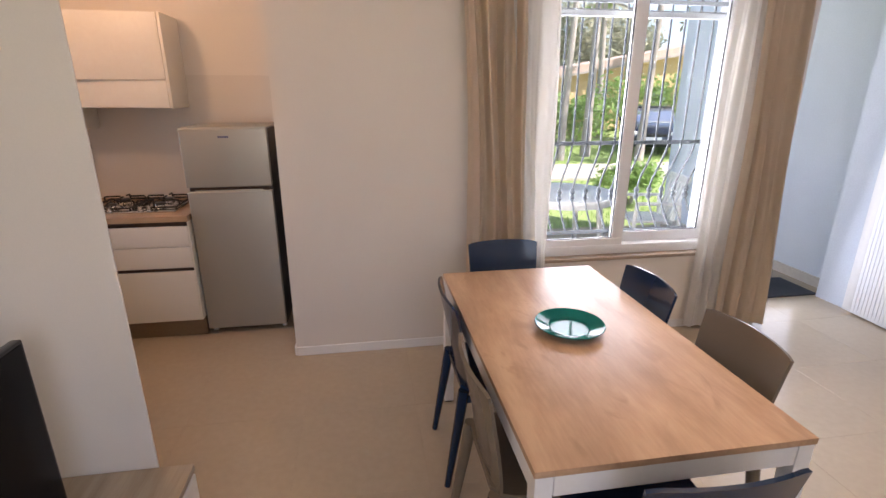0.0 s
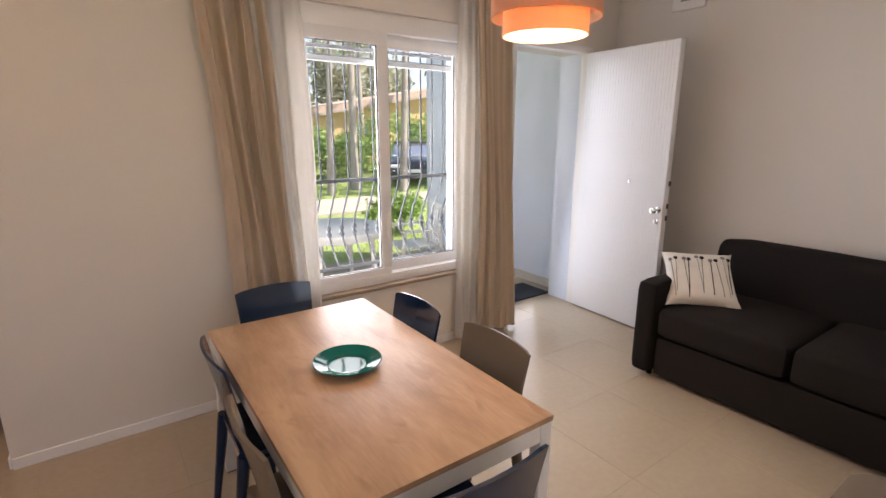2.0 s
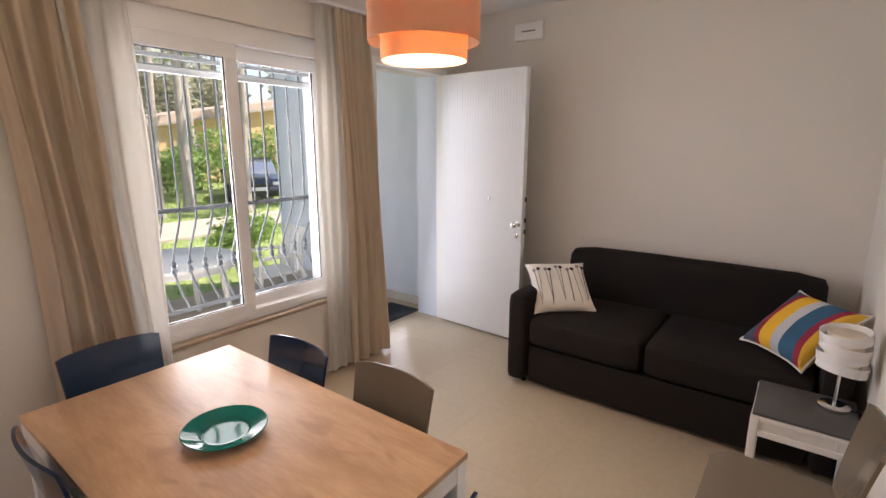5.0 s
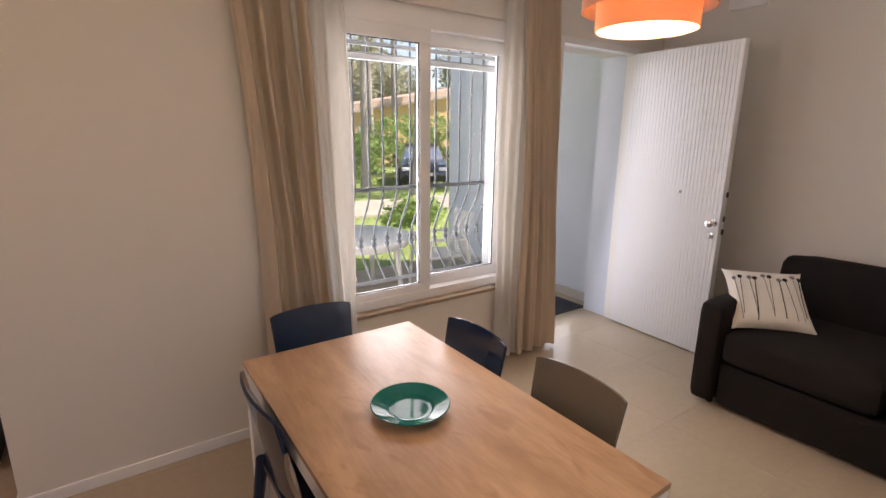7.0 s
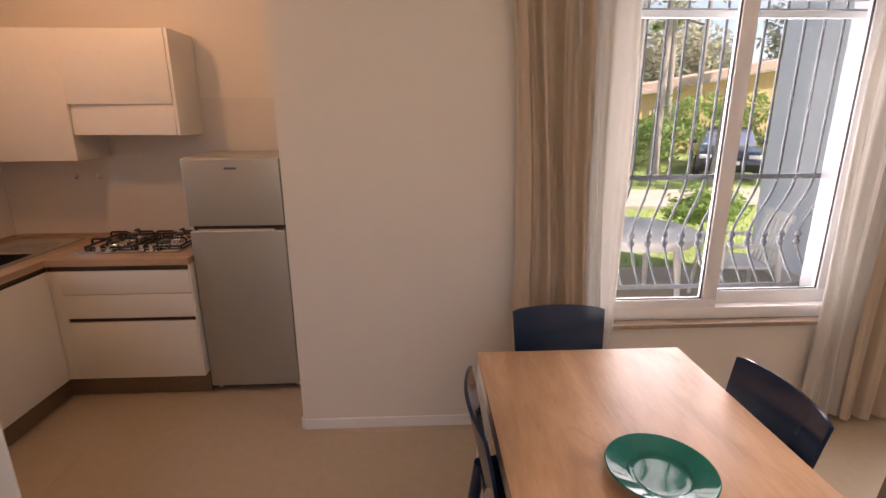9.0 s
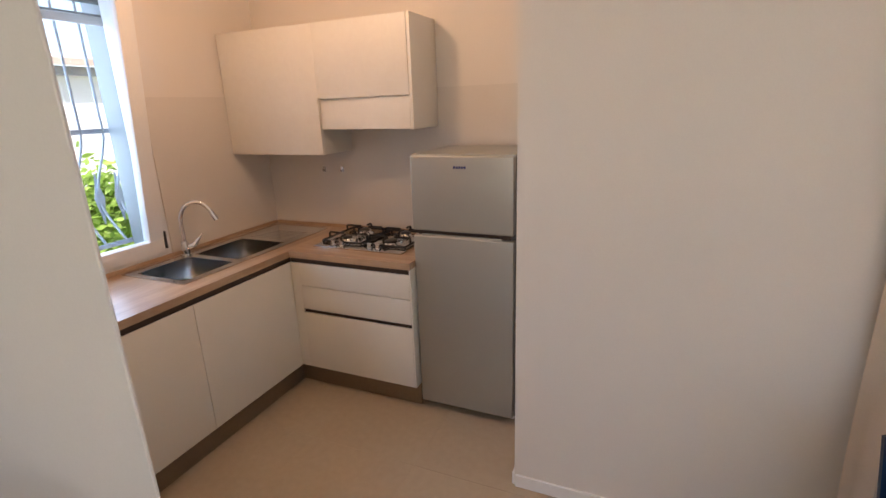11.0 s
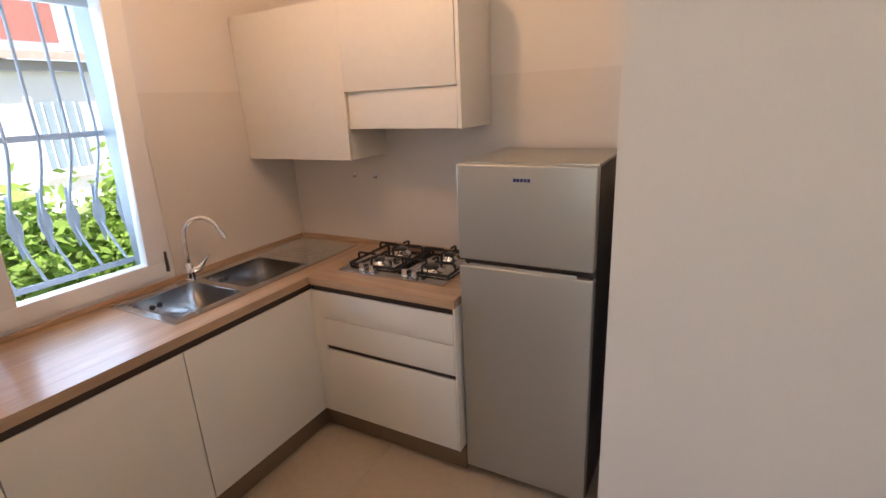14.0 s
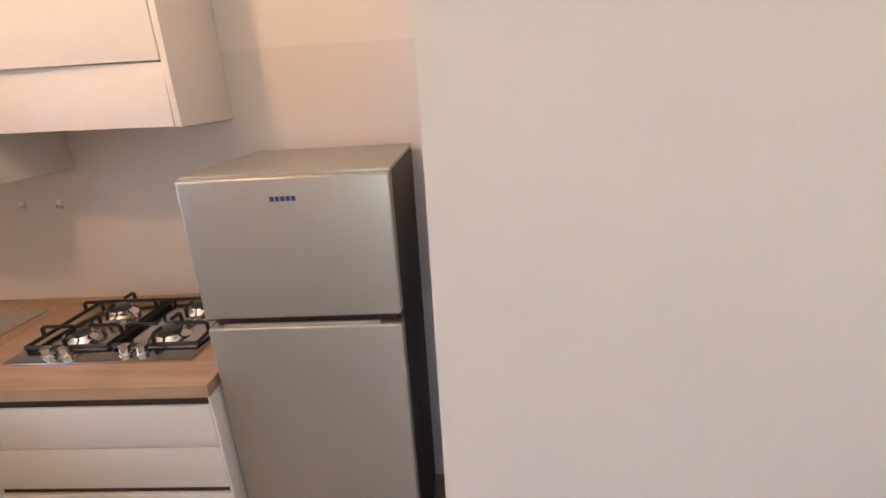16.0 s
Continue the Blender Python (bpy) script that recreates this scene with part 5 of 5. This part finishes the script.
def shrub(x, y, rx, ry, h, n, size, seed, mat, label="dense green garden shrub"):
    s = thing("shrub", (x, y, -0.16), label, "shrub", "garden shrubs")
    r = random.Random(seed)
    for k in range(5):
        a = r.uniform(0, 6.28)
        part("stem", tube([(x, y, -0.2), (x + rx * .3 * math.cos(a), y + ry * .3 * math.sin(a), h * .4), (x + rx * .6 * math.cos(a), y + ry * .6 * math.sin(a), h * .75)], [0.03, 0.02, 0.008], 6), BARK, s)
    foliage("foliage", [leaves((x, y, h * 0.5), (rx, ry, h * 0.5), n, size, seed, 0.4)], mat, s)


for k, (x, y, rx, h) in enumerate(((5.2, 17.2, 1.6, 1.9), (8.4, 18.6, 1.7, 1.8), (11.2, 19.5, 1.8, 2.4), (13.4, 18.8, 1.7, 2.6), (3.0, 17.5, 1.6, 2.3), (15.6, 18.4, 1.8, 2.8), (6.9, 19.8, 1.6, 2.0), (4.75, 7.9, 0.6, 0.6))):
    shrub(x, y, rx, rx * 0.8, h, 2600, 0.10 if y > 10 else 0.05, 60 + k, LEAF)

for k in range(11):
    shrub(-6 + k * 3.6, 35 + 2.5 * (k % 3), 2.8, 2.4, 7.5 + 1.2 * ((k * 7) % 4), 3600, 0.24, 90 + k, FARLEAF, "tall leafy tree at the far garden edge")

# far house behind the garden
hs = thing("far_house", (13, 26, -0.16), "ochre bungalow with a pale sloping roof", "house")


def verge(x):
    return 2.60 + 0.172 * (x - 10.9)


def slanted(x0, x1, y0, y1, lo0, lo1, hi0, hi1):
    bm = bmesh.new()
    v = [bm.verts.new(p) for p in ((x0, y0, lo0), (x1, y0, lo1), (x1, y1, lo1), (x0, y1, lo0), (x0, y0, hi0), (x1, y0, hi1), (x1, y1, hi1), (x0, y1, hi0))]
    for q in ((3, 2, 1, 0), (4, 5, 6, 7), (0, 1, 5, 4), (1, 2, 6, 5), (2, 3, 7, 6), (3, 0, 4, 7)):
        bm.faces.new([v[i] for i in q])
    return bm


part("wall", slanted(7.0, 24.2, 25.6, 32, -0.2, -0.2, verge(7.0), verge(24.2)), HOUSEY, hs, "", False)
part("roof", slanted(6.6, 24.6, 25.2, 32.4, verge(6.6) + 0.004, verge(24.6) + 0.004, verge(6.6) + 0.40, verge(24.6) + 0.40), PALEROOF, hs, "faded pale clay roof", False)
part("verge_board", slanted(6.6, 24.6, 25.14, 25.198, verge(6.6) - 0.05, verge(24.6) - 0.05, verge(6.6) + 0.06, verge(24.6) + 0.06), BARK, hs, "brown verge board", False)
for x in (12, 15.5, 19):
    w = part("window", box(x, 25.56, 0.9, x + 1.1, 25.62, 2.0), FARGLASS, hs, "", False)
    part("sill", box(x - .08, 25.50, 0.8, x + 1.18, 25.599, 0.9), HOUSEW, w, "", False)


# -- parked cars
def car(m, paint, label):
    c = thing("car", (0, 0, 0), label, "car", "parked cars")

    def shell(sec, mat, name, label="", parent=None):
        bm = bmesh.new()
        rows = []
        for x, hw, z0, z1, tw in sec:
            rows.append([bm.verts.new(p) for p in ((x, -hw, z0), (x, -hw, z0 + (z1 - z0) * .55), (x, -tw, z1), (x, tw, z1), (x, hw, z0 + (z1 - z0) * .55), (x, hw, z0))])
        for a, b in zip(rows, rows[1:]):
            for k in range(5):
                bm.faces.new((a[k], a[k + 1], b[k + 1], b[k]))
            bm.faces.new((a[5], a[0], b[0], b[5]))
        bm.faces.new(rows[0])
        bm.faces.new(rows[-1])
        bmesh.ops.bevel(bm, geom=bm.edges[:], offset=0.03, segments=2, affect="EDGES", clamp_overlap=True)
        return part(name, bm, mat, parent or c, label)
    shell(((-2.05, .70, .32, .60, .62), (-1.95, .84, .22, .78, .76), (-1.1, .88, .20, .92, .80), (0.9, .88, .20, .98, .80), (1.9, .86, .22, .96, .78), (2.05, .74, .34, .80, .66)), paint, "body")
    shell(((-1.05, .74, .90, .96, .68), (-0.45, .72, .92, 1.40, .58), (0.75, .72, .94, 1.44, .58), (1.75, .72, .94, 1.02, .64)), CARGLASS, "cabin_glass", "windows paled for reflected sky")
    shell(((-0.50, .61, 1.37, 1.43, .55), (0.1, .61, 1.40, 1.48, .55), (0.85, .61, 1.38, 1.45, .55)), paint, "roof")
    for x in (-1.30, 1.28):
        for s in (-1, 1):
            ty = part("wheel", turned(lathe([(0.0, -.10), (0.24, -.10), (0.31, -.08), (0.32, 0), (0.31, .08), (0.24, .10), (0.0, .10)], seg=24), Matrix.Translation((x, s * .80, .32)) @ Matrix.Rotation(radians(90), 4, "X")), TYRE, c, "black tyre")
            part("rim", turned(lathe([(0.0, 0), (0.19, 0), (0.20, .01), (0.06, .03), (0.0, .03)], seg=20), Matrix.Translation((x, s * .905, .32)) @ Matrix.Rotation(radians(-90 * s), 4, "X")), STEEL, ty, "silver rim")
    for s in (-1, 1):
        part("headlight", box(-2.04, s * .62 - .16, .58, -1.94, s * .62 + .16, .70, 0.03), WHITEP, c, "clear headlight")
        part("mirror", box(-0.75, s * .95 - .09, .95, -0.62, s * .95 + .09, 1.08, 0.03), paint, c)
    part("number_plate", box(-2.07, -.26, .42, -2.045, .26, .53, 0.004), WHITEP, c, "white number plate")
    part("grille", box(-2.065, -.42, .55, -2.03, .42, .66, 0.01), BLACKP, c)
    c.matrix_basis = m
    return c


car(pose(10.15, 16.3, -0.15, 0, 0, 62), CARP, "dark blue parked hatchback on the lawn edge")


# -- white garden furniture on the porch
gt = thing("garden_table", (2.35, 5.15, -0.03), "white plastic garden table on the porch", "table")
part("tabletop", lathe([(0.0, 0.655), (0.54, 0.655), (0.56, 0.645), (0.555, 0.675), (0.54, 0.685), (0.0, 0.685)], (2.35, 5.15, -0.03), 48), WHITEP, gt)
part("apron", lathe([(0.50, 0.59), (0.52, 0.59), (0.52, 0.654), (0.50, 0.654), (0.50, 0.59)], (2.35, 5.15, -0.03), 40), WHITEP, gt)
for k in range(4):
    a = math.pi / 4 + k * math.pi / 2
    part("leg", tube([(2.35 + .40 * math.cos(a), 5.15 + .40 * math.sin(a), 0.62), (2.35 + .47 * math.cos(a), 5.15 + .47 * math.sin(a), -0.03)], [0.035, 0.024], 10), WHITEP, gt)


def garden_chair(name):
    c = thing(name, (0, 0, 0), "white plastic garden chair beside the porch table", "chair")
    part("seat", box(-.22, -.20, .40, .22, .22, .43, 0.012), WHITEP, c)
    for k in range(6):
        x = -.175 + k * .07
        part("slat", turned(box(x - .022, -.012, .42, x + .022, .004, .84, 0.006), Matrix.Translation((0, -.22, 0)) @ Matrix.Translation((0, 0, .42)) @ Matrix.Rotation(radians(12), 4, "X") @ Matrix.Translation((0, 0, -.42))), WHITEP, c)
    part("top_rail", turned(box(-.23, -.016, .82, .23, .010, .89, 0.012), Matrix.Translation((0, -.22, .42)) @ Matrix.Rotation(radians(12), 4, "X") @ Matrix.Translation((0, 0, -.42))), WHITEP, c)
    for s in (-1, 1):
        part("arm", box(s * .25 - .025, -.24, .60, s * .25 + .025, .20, .63, 0.010), WHITEP, c)
        part("leg", tube([(s * .25, .19, .61), (s * .27, .24, 0)], [.024, .018], 8), WHITEP, c)
        part("leg", tube([(s * .25, -.23, .62), (s * .26, -.30, 0)], [.024, .018], 8), WHITEP, c)
    return c


g1 = garden_chair("garden_chair")
g1.matrix_basis = pose(3.22, 4.95, -0.032, 0, 0, 80)

# -- outside the kitchen window: hedge, neighbouring house
hg = thing("hedge", (-4.7, 3.5, -0.16), "tall bright green clipped hedge", "hedge")
foliage("foliage", [leaves((-4.75, y, 0.52), (0.42, 0.75, 0.64), 5200, 0.060, 200 + k, 0.5) for k, y in enumerate((1.0, 2.2, 3.4, 4.6, 5.8, 7.0, 8.2))], HEDGE, hg)
part("core", box(-4.98, 0.3, -0.17, -4.72, 9.0, 0.80), HEDGE, hg, "", False)
# hidden reflector: pale slab added to bounce sunlight up the neighbour's wall
structure("neighbour_yard", box(-8.0, -6, -0.25, -5.25, 18, -0.10), PAVE, "unseen pale slab added to bounce sun onto the neighbouring wall", "pavement")
nb = thing("neighbour_house", (-9, 6, -0.16), "white plastered neighbouring house with barred windows", "house")
part("wall", box(-12, -6, -0.2, -8.0, 18, 2.43), HOUSEW, nb, "", False)
part("eave", box(-8.0, -6, 2.29, -7.86, 18, 2.42, 0.01), EAVE, nb, "grey eave", False)
part("roof", turned(box(-0.2, -6, 0, 4.5, 18, 0.10), Matrix.Translation((-7.90, 0, 2.44)) @ Matrix.Rotation(radians(7), 4, "Y") @ Matrix.Scale(-1, 4, (1, 0, 0))), PALEROOF, nb, "pale shallow roof", False)
part("upper_wall", box(-10.5, 3.4, 2.60, -8.02, 5.78, 4.4), BRICKRED, nb, "faded red upper wall", False)
part("flashing", box(-8.02, 3.4, 2.52, -7.98, 5.80, 2.66), IRONK, nb, "blue grey metal flashing", False)
for y in (5.25, 8.6, 1.5):
    w = part("window", box(-8.02, y, 1.02, -7.97, y + 0.55, 1.90), FARGLASS, nb, "grey barred window", False)
    part("frame", box(-7.99, y - .09, 0.95, -7.95, y, 1.97), HOUSEW, w, "", False)
    part("sill", box(-8.0, y - .12, 0.90, -7.88, y + .67, 0.97), HOUSEW, w, "", False)
    for k in range(4):
        part("bar", box(-7.955, y + .08 + k * .13, 1.02, -7.94, y + .095 + k * .13, 1.90), HOUSEW, w, "", False)

# grass blades near the porch
r = random.Random(9)
vs, fs = [], []
for i in range(26000):
    x, y = r.uniform(0.5, 14), r.uniform(6.2, 18)
    if 10.3 < y < 12.7:
        continue
    h, a = r.uniform(0.03, 0.11), r.uniform(0, 6.28)
    dx, dy = 0.008 * math.cos(a), 0.008 * math.sin(a)
    k = len(vs)
    vs += [(x - dx, y - dy, -0.18), (x + dx, y + dy, -0.18), (x + r.uniform(-.03, .03), y + r.uniform(-.03, .03), -0.17 + h)]
    fs.append((k, k + 1, k + 2))
me = bpy.data.meshes.new("grass")
me.from_pydata(vs, [], fs)
me.materials.append(GRASSB)
tagged(new("grass", me), "short bright green lawn grass", "grass", kind="stuff")

# -- floor tiles: 1.2 x 0.6 m, laid from one joint line
tiles = {}


def tile(x0, y0, x1, y1):
    key = (round(x1 - x0, 3), round(y1 - y0, 3))
    if key not in tiles:
        tiles[key] = mesh_of("tile", box(0, 0, -0.0015, key[0], key[1], 0, 0.0006, 1), TILE)
    ob = new("tile", tiles[key])
    ob.parent = floor
    ob.location = Vector((x0, y0, 0)) - floor.location


TW, TD, G = 0.6, 0.6, 0.0006
for i in range(-6, 8):
    for j in range(-6, 6):
        x0, x1 = 0.474 + i * TW, 0.474 + (i + 1) * TW
        y0, y1 = 1.365 + j * TD, 1.365 + (j + 1) * TD
        lo = -2.30 if y1 > 1.9 else -1.30
        x0, x1, y0, y1 = max(x0, lo), min(x1, 4.40), max(y0, -1.60), min(y1, 4.17)
        if x1 - x0 > 0.05 and y1 - y0 > 0.05:
            tile(x0 + G, y0 + G, x1 - G, y1 - G)
